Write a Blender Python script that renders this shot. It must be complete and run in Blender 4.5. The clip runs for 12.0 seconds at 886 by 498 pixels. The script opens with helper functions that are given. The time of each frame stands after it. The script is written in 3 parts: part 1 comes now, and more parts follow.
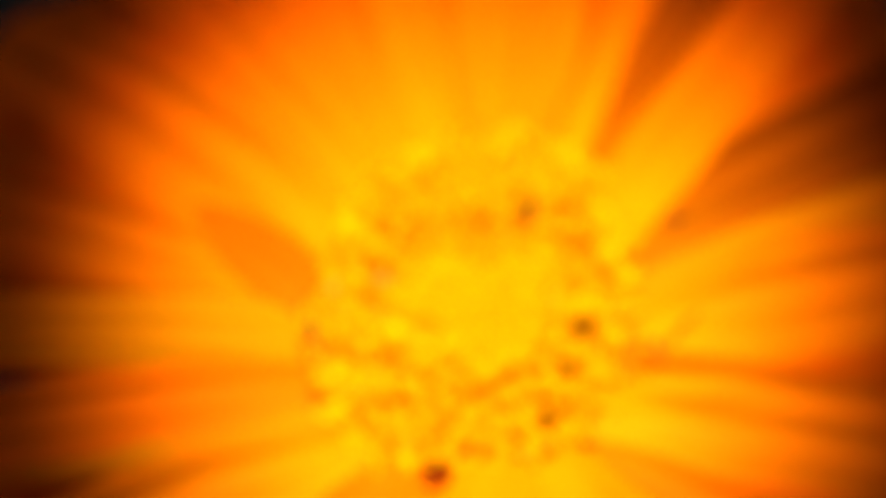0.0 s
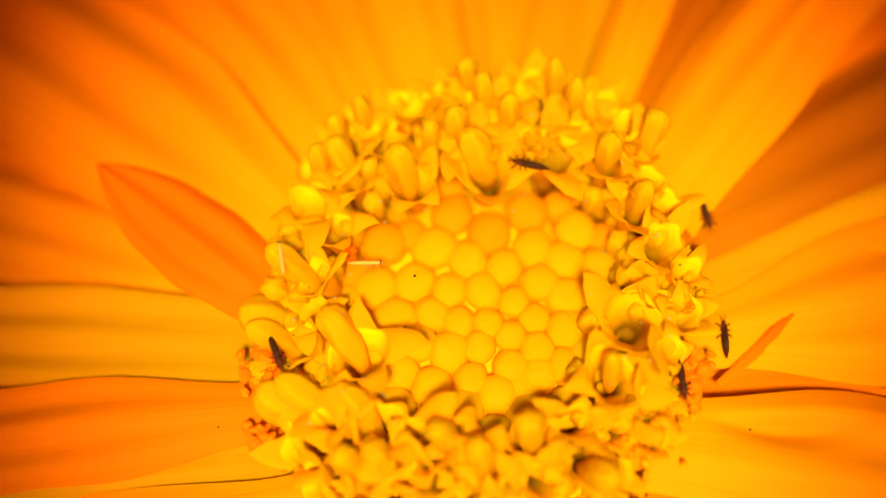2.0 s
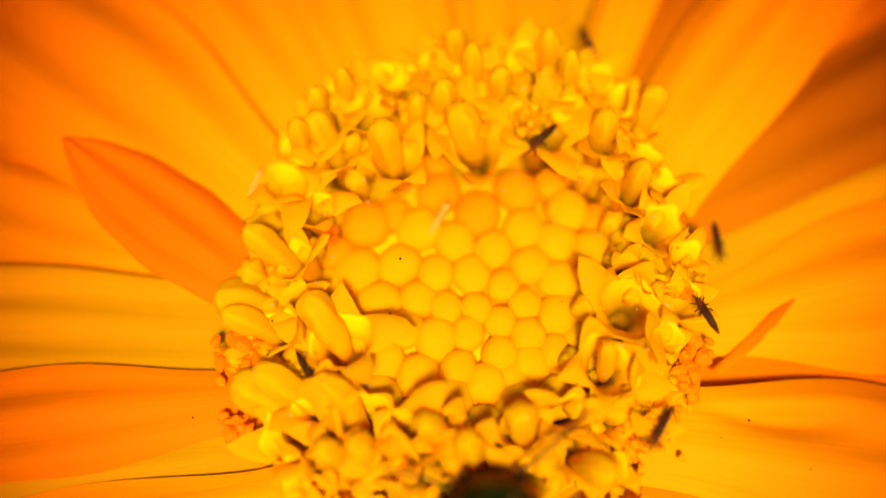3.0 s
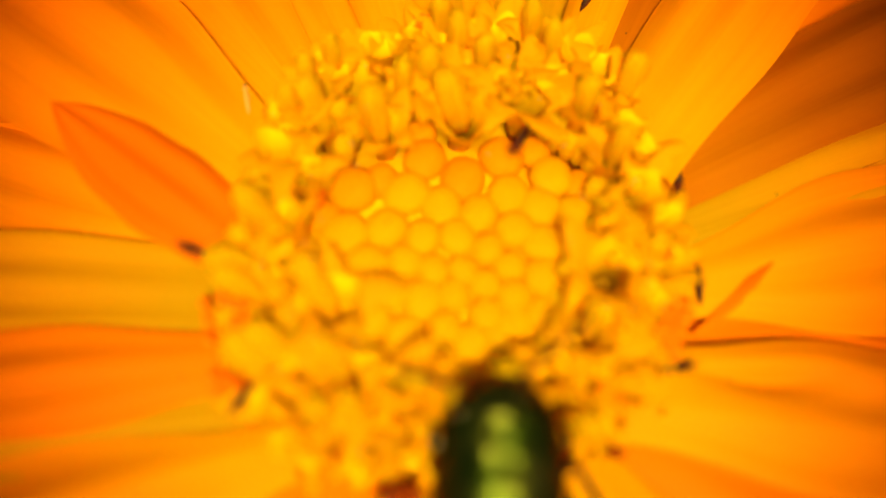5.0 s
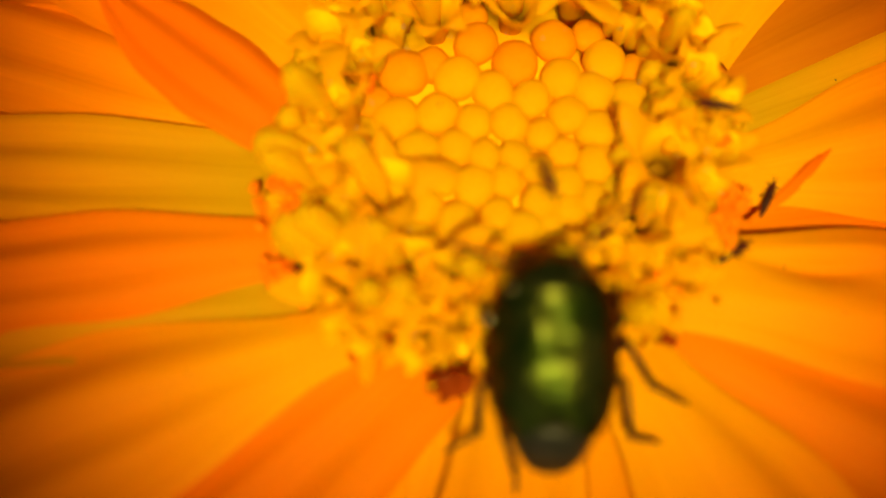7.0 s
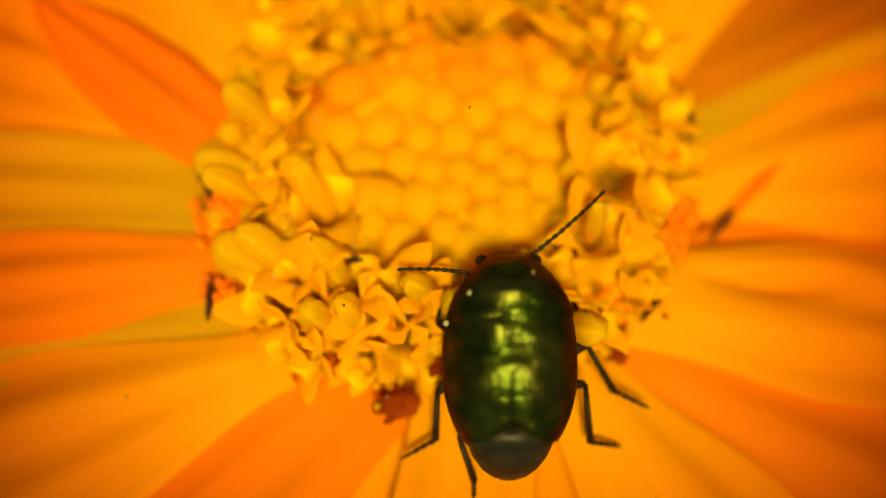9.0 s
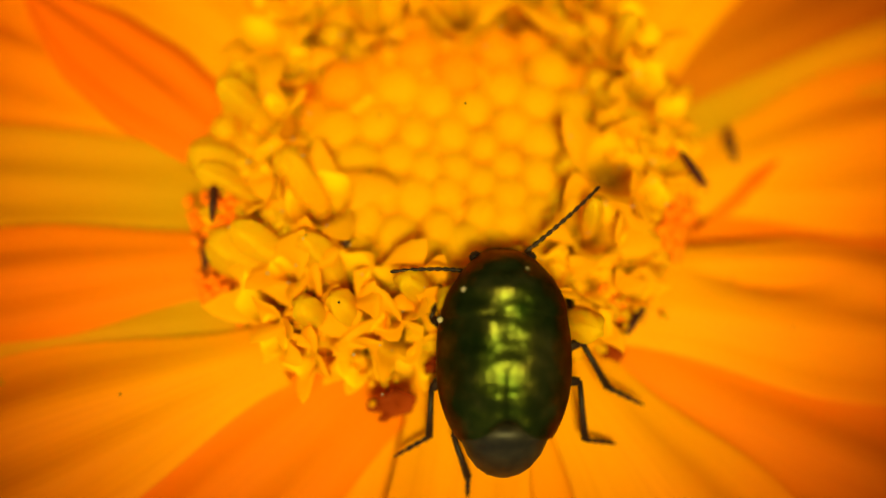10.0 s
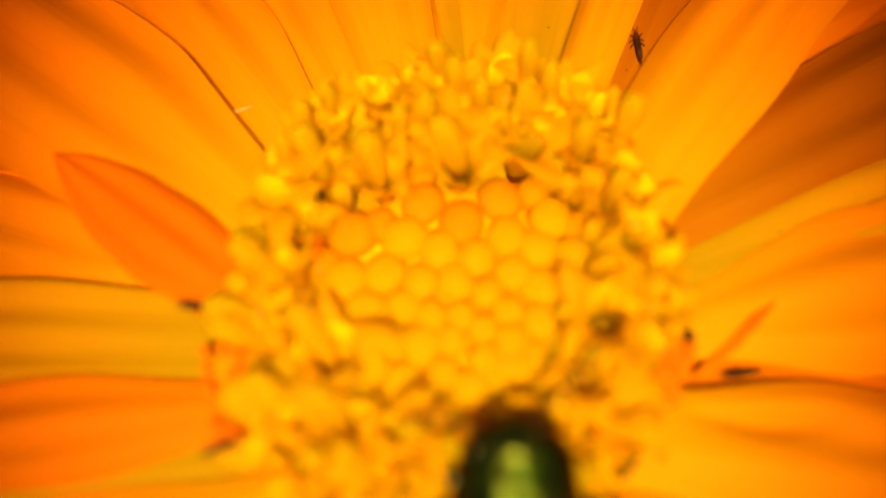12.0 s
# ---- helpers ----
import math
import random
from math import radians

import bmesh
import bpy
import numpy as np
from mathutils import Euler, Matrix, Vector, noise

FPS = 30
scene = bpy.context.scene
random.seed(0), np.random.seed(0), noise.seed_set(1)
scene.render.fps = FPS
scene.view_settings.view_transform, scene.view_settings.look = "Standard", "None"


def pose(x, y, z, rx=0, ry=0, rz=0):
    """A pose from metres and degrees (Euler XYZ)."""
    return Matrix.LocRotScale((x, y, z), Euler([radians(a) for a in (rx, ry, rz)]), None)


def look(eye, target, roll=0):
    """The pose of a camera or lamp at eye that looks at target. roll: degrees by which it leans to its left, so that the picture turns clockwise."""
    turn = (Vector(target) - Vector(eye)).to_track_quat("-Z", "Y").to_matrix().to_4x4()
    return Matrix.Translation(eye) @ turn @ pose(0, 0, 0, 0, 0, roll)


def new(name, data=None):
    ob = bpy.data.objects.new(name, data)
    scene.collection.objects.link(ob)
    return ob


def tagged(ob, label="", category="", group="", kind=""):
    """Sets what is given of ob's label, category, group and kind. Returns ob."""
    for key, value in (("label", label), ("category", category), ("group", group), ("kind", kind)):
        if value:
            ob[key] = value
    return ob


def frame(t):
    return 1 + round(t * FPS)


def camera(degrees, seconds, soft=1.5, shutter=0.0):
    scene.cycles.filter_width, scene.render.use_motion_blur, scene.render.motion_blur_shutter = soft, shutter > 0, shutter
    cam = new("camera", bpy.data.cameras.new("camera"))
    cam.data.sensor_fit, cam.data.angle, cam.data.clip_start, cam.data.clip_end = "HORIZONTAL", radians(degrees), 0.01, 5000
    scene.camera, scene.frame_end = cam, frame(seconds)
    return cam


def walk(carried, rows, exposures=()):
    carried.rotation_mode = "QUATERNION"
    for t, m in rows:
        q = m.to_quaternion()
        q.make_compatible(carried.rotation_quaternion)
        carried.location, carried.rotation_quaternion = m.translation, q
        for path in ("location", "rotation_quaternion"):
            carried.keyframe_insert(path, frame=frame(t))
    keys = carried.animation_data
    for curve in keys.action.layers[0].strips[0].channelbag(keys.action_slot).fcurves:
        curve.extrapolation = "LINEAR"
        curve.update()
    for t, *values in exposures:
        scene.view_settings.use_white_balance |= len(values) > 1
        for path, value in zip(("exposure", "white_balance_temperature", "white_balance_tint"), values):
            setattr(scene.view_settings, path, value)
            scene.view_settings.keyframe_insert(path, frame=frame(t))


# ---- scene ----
MM = 0.001

# camera path: seconds, place in millimetres, turn in degrees
cam = camera(40.0, 12.0, soft=1.5)
PATH = [
    (0, 0.68, 1.26, 49.56, 1.51, 1.91, -0.52),
    (0.5, 1.16, 0.97, 45.55, 2.65, 1.83, -0.40),
    (1, 0.09, 0.85, 44.88, 1.93, 0.72, -0.14),
    (1.5, 0.23, 0.90, 44.58, 1.25, 0.73, -0.19),
    (2, 0.35, 0.66, 35.99, 2.04, 1.81, -0.15),
    (2.5, 0.08, 0.77, 34.36, 2.27, 0.40, -0.16),
    (3, -0.34, 1.37, 34.25, 0.09, 0.12, 0.06),
    (3.2, 0.66, 0.82, 34.44, 1.15, 0.43, -0.05),
    (4.8, 0.41, 0.77, 34.97, 3.01, 1.80, -0.48),
    (5, -0.90, -0.40, 34.74, 1.25, -1.45, 0.10),
    (5.5, 0.66, -0.98, 34.83, -2.05, -0.75, 0.23),
    (6, 0.04, -2.31, 34.91, 0.36, 0.06, 0.78),
    (6.5, 0.31, -3.52, 35.28, 2.15, -0.04, 0.41),
    (7, -1.85, -0.69, 34.34, -3.64, -0.60, 0.33),
    (7.5, -1.18, -0.51, 33.84, -2.09, -1.31, 0.03),
    (7.7, -1.18, -0.14, 33.72, -2.70, -1.59, 0.01),
    (9.3, -1.10, -0.32, 33.64, -3.56, -1.91, 0.08),
    (9.5, -1.14, -0.10, 33.57, -3.39, -1.79, 0.12),
    (10, -1.17, -0.30, 33.50, -3.73, -2.24, 0.10),
    (10.5, -1.85, 1.99, 34.04, -3.57, 0.53, 0.74),
    (11, -1.24, 2.31, 34.77, 0.53, 0.79, -0.13),
    (11.5, 0.13, 0.15, 34.96, 3.91, 0.39, -0.85),
    (12, 0.58, 1.29, 34.85, 0.60, 0.87, -0.67),
]
walk(cam, [(t, pose(x * MM, y * MM, z * MM, rx, ry, rz)) for t, x, y, z, rx, ry, rz in PATH],
     [(0.0, 0.25), (1.5, 0.15), (2.0, 0.02), (2.5, 0.0), (3.2, -0.05), (4.8, -0.14), (6.0, -0.29), (7.0, -0.4), (10.0, -0.43), (10.8, -0.24), (12.0, -0.18)])
# shallow depth of field of a close-up lens, focused on the flower's disc
cam.data.dof.use_dof = True
cam.data.dof.aperture_fstop = 15.5
# the lens hunts for its focus: seconds, distance of the sharp plane from the lens in millimetres
FOCUS = [(0, 37.5), (0.3, 37.0), (0.6, 39.0), (1.0, 40.3), (1.3, 43.2), (1.5, 44.0), (2.0, 35.4), (2.5, 33.7), (3.2, 33.7), (4.0, 34.6), (4.8, 37.2), (5.0, 37.9), (5.5, 40.2), (6.0, 46.0),
         (6.5, 52.0), (6.8, 40.0), (7.0, 36.2), (7.5, 32.6), (7.7, 32.4), (8.5, 31.2), (9.3, 30.6), (10.0, 30.6), (10.5, 32.6), (11.0, 34.4), (11.5, 40.8), (12.0, 38.8)]
focus = tagged(new("focus_point"), kind="structure")
cam.data.dof.focus_object = focus


def lens_height(t):
    """Height of the lens at a time, in millimetres."""
    return float(np.interp(t, [row[0] for row in PATH], [row[3] for row in PATH]))


walk(focus, [(t, pose(0, 0, (lens_height(t) - d) * MM)) for t, d in FOCUS])

# ---------- light ----------
world = bpy.data.worlds.new("world")
scene.world = world
world.use_nodes = True
sky = world.node_tree.nodes.new("ShaderNodeTexSky")
sky.sky_type = "NISHITA"
sky.sun_disc = False
sky.sun_elevation = radians(50)
sky.sun_rotation = radians(200)
world.node_tree.links.new(sky.outputs[0], world.node_tree.nodes["Background"].inputs[0])
world.node_tree.nodes["Background"].inputs[1].default_value = 0.045

# the soft macro lamp round the lens, close over the flower
lamp = new("macro_lamp", bpy.data.lights.new("macro_lamp", "AREA"))
lamp.data.shape = "DISK"
lamp.data.size = 0.030
lamp.data.spread = radians(14.3)
lamp.data.energy = 0.0046
lamp.data.color = (1.0, 0.83, 0.24)
lamp.matrix_world = look((0.0004, -0.002, 0.053), (0.0003, 0.0026, 0))


# ---------- materials ----------
def nodes_of(name):
    m = bpy.data.materials.new(name)
    m.use_nodes = True
    nt = m.node_tree
    return m, nt, nt.nodes["Principled BSDF"]


def noise_node(nt, scale, detail=4.0, coord="Object"):
    tc = nt.nodes.new("ShaderNodeTexCoord")
    n = nt.nodes.new("ShaderNodeTexNoise")
    n.inputs["Scale"].default_value = scale
    n.inputs["Detail"].default_value = detail
    nt.links.new(tc.outputs[coord], n.inputs["Vector"])
    return n


def ramp(nt, fac, stops):
    r = nt.nodes.new("ShaderNodeValToRGB")
    els = r.color_ramp.elements
    while len(els) < len(stops):
        els.new(0.5)
    for e, (p, c) in zip(els, stops):
        e.position, e.color = p, (*c, 1)
    nt.links.new(fac, r.inputs["Fac"])
    return r


def mix_color(nt, a, b, fac, kind="MIX"):
    m = nt.nodes.new("ShaderNodeMix")
    m.data_type, m.blend_type = "RGBA", kind
    for socket, v in ((m.inputs[0], fac), (m.inputs[6], a), (m.inputs[7], b)):
        if isinstance(v, bpy.types.NodeSocket):
            nt.links.new(v, socket)
        elif isinstance(v, tuple):
            socket.default_value = (*v, 1)
        else:
            socket.default_value = v
    return m.outputs[2]


def bump(nt, height, strength, distance, to):
    b = nt.nodes.new("ShaderNodeBump")
    b.inputs["Strength"].default_value = strength
    b.inputs["Distance"].default_value = distance
    nt.links.new(height, b.inputs["Height"])
    nt.links.new(b.outputs[0], to.inputs["Normal"])
    return b


def petal_material(name, base, middle, tip):
    """Thin petal: yellow foot, orange blade, fine nerves along it; lets light through."""
    m, nt, p = nodes_of(name)
    uv = nt.nodes.new("ShaderNodeUVMap")
    sep = nt.nodes.new("ShaderNodeSeparateXYZ")
    nt.links.new(uv.outputs[0], sep.inputs[0])
    col = ramp(nt, sep.outputs["X"], [(0.0, base), (0.10, base), (0.34, middle), (0.85, tip)]).outputs[0]
    # nerves: noise stretched along the blade
    mp = nt.nodes.new("ShaderNodeMapping")
    mp.inputs["Scale"].default_value = (2.5, 26.0, 1.0)
    nt.links.new(uv.outputs[0], mp.inputs[0])
    info = nt.nodes.new("ShaderNodeObjectInfo")
    streak = nt.nodes.new("ShaderNodeTexNoise")
    streak.noise_dimensions = "4D"
    streak.inputs["Scale"].default_value = 1.0
    streak.inputs["Detail"].default_value = 3.0
    nt.links.new(mp.outputs[0], streak.inputs["Vector"])
    nt.links.new(info.outputs["Random"], streak.inputs["W"])
    blotch = noise_node(nt, 260.0, 3.0)
    dark = mix_color(nt, (0.80, 0.66, 0.5), (1.0, 1.0, 1.0), ramp(nt, streak.outputs[0], [(0.3, (0, 0, 0)), (0.6, (1, 1, 1))]).outputs[0])
    col = mix_color(nt, col, dark, 0.25, "MULTIPLY")
    tint = mix_color(nt, (1.0, 0.86, 0.8), (1.0, 1.08, 1.0), blotch.outputs[0])
    col = mix_color(nt, col, tint, 0.7, "MULTIPLY")
    nt.links.new(col, p.inputs["Base Color"])
    p.inputs["Roughness"].default_value = 0.55
    p.inputs["Specular IOR Level"].default_value = 0.03
    bump(nt, streak.outputs[0], 0.35, 0.00008, p)
    thin = nt.nodes.new("ShaderNodeBsdfTranslucent")
    nt.links.new(col, thin.inputs[0])
    mixer = nt.nodes.new("ShaderNodeMixShader")
    mixer.inputs[0].default_value = 0.3
    nt.links.new(p.outputs[0], mixer.inputs[1])
    nt.links.new(thin.outputs[0], mixer.inputs[2])
    nt.links.new(mixer.outputs[0], nt.nodes["Material Output"].inputs["Surface"])
    return m


def plant_material(name, low, high, rough=0.5, sss=0.15, grain=900.0, relief=0.00005, thin=0.0, foot=None):
    m, nt, p = nodes_of(name)
    big = noise_node(nt, 400.0, 2.0)
    fine = noise_node(nt, grain * 4, 3.0)
    info = nt.nodes.new("ShaderNodeObjectInfo")
    c = ramp(nt, big.outputs[0], [(0.3, low), (0.7, high)]).outputs[0]
    c2 = mix_color(nt, low, high, info.outputs["Random"])
    c = mix_color(nt, c, c2, 0.5)
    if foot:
        # own tint towards the foot of the tube; in the throats it paints in shade
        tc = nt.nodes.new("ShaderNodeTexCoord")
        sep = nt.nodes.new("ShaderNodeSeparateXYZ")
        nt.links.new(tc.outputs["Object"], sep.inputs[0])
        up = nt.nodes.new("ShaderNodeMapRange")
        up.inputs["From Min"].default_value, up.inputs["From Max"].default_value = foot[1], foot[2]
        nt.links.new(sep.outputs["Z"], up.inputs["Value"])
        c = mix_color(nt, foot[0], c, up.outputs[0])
    nt.links.new(c, p.inputs["Base Color"])
    p.inputs["Roughness"].default_value = rough
    p.inputs["Specular IOR Level"].default_value = 0.03
    p.inputs["Subsurface Weight"].default_value = sss
    p.inputs["Subsurface Radius"].default_value = (1.0, 0.8, 0.1)
    p.inputs["Subsurface Scale"].default_value = 0.001
    bump(nt, fine.outputs[0], 0.4, relief, p)
    if thin:
        back = nt.nodes.new("ShaderNodeBsdfTranslucent")
        # light that has passed through the tissue is yellower
        nt.links.new(mix_color(nt, c, (1.0, 0.64, 0.01), 0.6), back.inputs[0])
        both = nt.nodes.new("ShaderNodeMixShader")
        both.inputs[0].default_value = thin
        nt.links.new(p.outputs[0], both.inputs[1])
        nt.links.new(back.outputs[0], both.inputs[2])
        nt.links.new(both.outputs[0], nt.nodes["Material Output"].inputs["Surface"])
    return m


M_PETAL = petal_material("petal_orange", (0.96, 0.41, 0.001), (0.95, 0.265, 0.0005), (0.89, 0.11, 0.0003))
M_PETAL_YELLOW = petal_material("petal_yellow", (0.68, 0.35, 0.002), (0.78, 0.29, 0.001), (0.86, 0.15, 0.0003))
M_PETAL_DEEP = petal_material("petal_deep_orange", (0.95, 0.26, 0.0005), (0.93, 0.195, 0.0003), (0.84, 0.10, 0.0003))
M_PETAL_FOLD = petal_material("petal_fold_orange", (0.94, 0.21, 0.0005), (0.93, 0.17, 0.0003), (0.90, 0.135, 0.0003))
# darker copy of the petal orange, with shade painted into the colour
M_PETAL_SHADED = petal_material("petal_shaded_orange", (0.66, 0.19, 0.0005), (0.52, 0.105, 0.0003), (0.34, 0.04, 0.0003))
M_BUD = plant_material("bud_yellow", (0.98, 0.49, 0.001), (0.98, 0.54, 0.002), 0.6, 0.2, thin=0.4)
M_BUD_ORANGE = plant_material("bud_orange", (0.98, 0.35, 0.001), (0.98, 0.39, 0.001), 0.6, 0.2, thin=0.35)
M_FLORET = plant_material("floret_yellow", (0.97, 0.47, 0.002), (0.98, 0.53, 0.003), 0.65, 0.6, thin=0.4)
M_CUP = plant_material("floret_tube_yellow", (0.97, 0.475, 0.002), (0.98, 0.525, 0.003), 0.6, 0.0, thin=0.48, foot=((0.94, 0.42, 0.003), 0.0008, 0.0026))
# throat colour darkens down the tube: painted shade over an olive tint
M_THROAT = plant_material("floret_throat_shaded", (0.97, 0.50, 0.002), (0.98, 0.56, 0.003), 0.6, 0.0, foot=((0.28, 0.12, 0.002), 0.0008, 0.0026))
M_WITHER = plant_material("withered_orange", (0.90, 0.16, 0.002), (0.95, 0.25, 0.002), 0.6, 0.05)
M_BROWN = plant_material("withered_brown", (0.12, 0.014, 0.001), (0.42, 0.06, 0.002), 0.6, 0.0)
M_BASE = plant_material("receptacle_yellow", (0.95, 0.43, 0.002), (0.97, 0.48, 0.003), 0.6, 0.05)
M_GREEN = plant_material("stem_green", (0.05, 0.10, 0.02), (0.09, 0.15, 0.03), 0.6, 0.0)


def shell_material():
    """Metallic green shell with shallow dents across it, which break the gleam into patches."""
    m, nt, p = nodes_of("green_shell")
    tc = nt.nodes.new("ShaderNodeTexCoord")
    mp = nt.nodes.new("ShaderNodeMapping")
    mp.inputs["Scale"].default_value = (850.0, 1250.0, 700.0)
    nt.links.new(tc.outputs["Object"], mp.inputs[0])
    dents = nt.nodes.new("ShaderNodeTexNoise")
    dents.inputs["Scale"].default_value = 1.0
    dents.inputs["Detail"].default_value = 1.0
    nt.links.new(mp.outputs[0], dents.inputs["Vector"])
    pits = nt.nodes.new("ShaderNodeTexVoronoi")
    pits.inputs["Scale"].default_value = 7000.0
    nt.links.new(tc.outputs["Object"], pits.inputs["Vector"])
    waves = noise_node(nt, 900.0, 3.0)
    c = ramp(nt, waves.outputs[0], [(0.3, (0.014, 0.034, 0.003)), (0.5, (0.052, 0.062, 0.008)), (0.7, (0.145, 0.122, 0.022))]).outputs[0]
    nt.links.new(c, p.inputs["Base Color"])
    p.inputs["Metallic"].default_value = 0.93
    p.inputs["Specular Tint"].default_value = (0.5, 0.3, 0.1, 1)
    p.inputs["Roughness"].default_value = 0.36
    total = nt.nodes.new("ShaderNodeMath")
    total.operation = "MULTIPLY_ADD"
    nt.links.new(pits.outputs["Distance"], total.inputs[0])
    total.inputs[1].default_value = 0.03
    nt.links.new(dents.outputs[0], total.inputs[2])
    bump(nt, total.outputs[0], 0.9, 0.00034, p)
    return m


def plain_material(name, low, high, rough, metal=0.0, scale=2500.0):
    m, nt, p = nodes_of(name)
    n = noise_node(nt, scale, 3.0)
    nt.links.new(ramp(nt, n.outputs[0], [(0.3, low), (0.7, high)]).outputs[0], p.inputs["Base Color"])
    p.inputs["Roughness"].default_value = rough
    p.inputs["Metallic"].default_value = metal
    p.inputs["Specular IOR Level"].default_value = 0.2
    bump(nt, n.outputs[0], 0.3, 0.00004, p)
    return m


M_SHELL = shell_material()
M_CHITIN = plain_material("dark_chitin", (0.010, 0.004, 0.001), (0.025, 0.010, 0.003), 0.5)
M_PYGID = plain_material("grey_brown_chitin", (0.006, 0.005, 0.002), (0.024, 0.020, 0.010), 0.45)
M_THRIPS = plain_material("brown_black_chitin", (0.03, 0.004, 0.001), (0.11, 0.015, 0.003), 0.6)
M_WING = plain_material("grey_wing", (0.03, 0.008, 0.003), (0.07, 0.026, 0.012), 0.5)
M_POLLEN = plain_material("pale_pollen", (0.35, 0.30, 0.18), (0.55, 0.48, 0.30), 0.5)
M_PALE = plain_material("pale_larva_skin", (0.85, 0.36, 0.06), (0.90, 0.42, 0.10), 0.4)
M_SOIL = plain_material("dark_soil", (0.012, 0.010, 0.006), (0.03, 0.025, 0.014), 0.9, 0.0, 30.0)


# ---------- mesh helpers ----------
def mesh_of(name, verts, faces, material, uvs=None, smooth=True, rims=0):
    me = bpy.data.meshes.new(name)
    me.from_pydata([(x * MM, y * MM, z * MM) for x, y, z in verts], [], faces)
    if uvs:
        layer = me.uv_layers.new(name="UVMap")
        for loop in me.loops:
            layer.data[loop.index].uv = uvs[loop.vertex_index]
    me.materials.append(material)
    if smooth:
        me.polygons.foreach_set("use_smooth", [True] * (len(faces) - rims) + [False] * rims)
    me.update()
    return me


def part(name, me, parent=None, m=None, label="", size=1.0):
    ob = new(name, me)
    ob.parent = parent
    m = m or Matrix.Identity(4)
    ob.matrix_basis = m @ Matrix.Diagonal((size, size, size, 1)) if isinstance(size, float) else m @ Matrix.Diagonal((*size, 1))
    return tagged(ob, label=label)


def mmpose(x, y, z, rx=0, ry=0, rz=0):
    return pose(x * MM, y * MM, z * MM, rx, ry, rz)


def leaning(x, y, z, toward, lean, spin=0.0):
    """A pose at x, y, z (mm) whose own z leans by so many degrees towards a compass direction (degrees from +x)."""
    return mmpose(x, y, z, 0, 0, toward) @ mmpose(0, 0, 0, 0, lean, 0) @ mmpose(0, 0, 0, 0, 0, spin)


def grid_faces(rows, cols, wrap=True):
    out = []
    for i in range(rows - 1):
        for j in range(cols if wrap else cols - 1):
            k = (j + 1) % cols
            out.append((i * cols + j, i * cols + k, (i + 1) * cols + k, (i + 1) * cols + j))
    return out


def lathe(profile, n, wave=None):
    """Turned body from (radius, height) pairs; wave(angle, row) scales the radius."""
    verts = []
    for i, (r, z) in enumerate(profile):
        for j in range(n):
            a = 2 * math.pi * j / n
            k = r * (wave(a, i) if wave else 1.0)
            verts.append((k * math.cos(a), k * math.sin(a), z))
    faces = grid_faces(len(profile), n)
    faces.append(tuple(reversed(range(n))))
    faces.append(tuple((len(profile) - 1) * n + j for j in range(n)))
    return verts, faces


def tube(points, radii, n=8):
    """Closed tube along a path."""
    pts = [Vector(p) for p in points]
    verts, side = [], None
    for i, p in enumerate(pts):
        d = (pts[min(i + 1, len(pts) - 1)] - pts[max(i - 1, 0)]).normalized()
        ref = Vector((0, 0, 1)) if abs(d.z) < 0.9 else Vector((1, 0, 0))
        a = d.cross(ref).normalized()
        if side is not None and a.dot(side) < 0:
            a = -a
        side = a
        b = d.cross(a)
        for j in range(n):
            t = 2 * math.pi * j / n
            verts.append(tuple(p + (a * math.cos(t) + b * math.sin(t)) * radii[i]))
    faces = grid_faces(len(pts), n)
    faces += [tuple(reversed(range(n))), tuple((len(pts) - 1) * n + j for j in range(n))]
    return verts, faces


def joined(*bodies):
    verts, faces = [], []
    for v, f in bodies:
        k = len(verts)
        verts += v
        faces += [tuple(i + k for i in q) for q in f]
    return verts, faces


# ---------- ground ----------
def build_ground():
    n, half = 24, 40.0
    verts, faces = [], []
    for i in range(n + 1):
        for j in range(n + 1):
            x, y = (2 * i / n - 1), (2 * j / n - 1)
            verts.append((x * abs(x) * half, y * abs(y) * half, -0.25 + 0.01 * noise.noise((i * 0.7, j * 0.7, 0))))
    for i in range(n):
        for j in range(n):
            a = i * (n + 1) + j
            faces.append((a, a + n + 1, a + n + 2, a + 1))
    me = bpy.data.meshes.new("ground")
    me.from_pydata(verts, [], faces)
    me.materials.append(M_SOIL)
    tagged(new("ground", me), "dark bare soil far below the flower", "ground", kind="structure")


build_ground()

# ---------- the flower ----------
flower = tagged(new("marigold_flower"), "orange marigold flower with yellow disc, in full bloom on its stem", "flower")


def build_receptacle():
    prof = [(0.6, -14.0), (1.6, -11.0), (5.2, -8.0), (7.0, -5.5), (7.2, -3.6), (6.9, -2.4), (6.5, -2.3), (5.2, -1.8), (4.2, -1.15), (3.6, -0.6), (2.8, -0.55), (0.05, -0.5)]
    v, f = lathe(prof, 40)
    part("receptacle", mesh_of("receptacle", v, f, M_BASE), flower, label="yellow receptacle under the florets")
    pts = [(0, 0, -12), (0.5, 0.3, -60), (-1.0, 0.8, -120), (0.5, 0, -190), (0, 0, -252)]
    v, f = tube(pts, [1.8, 1.9, 2.1, 2.3, 2.6], 14)
    part("stem", mesh_of("stem", v, f, M_GREEN), flower, label="green stem")


build_receptacle()


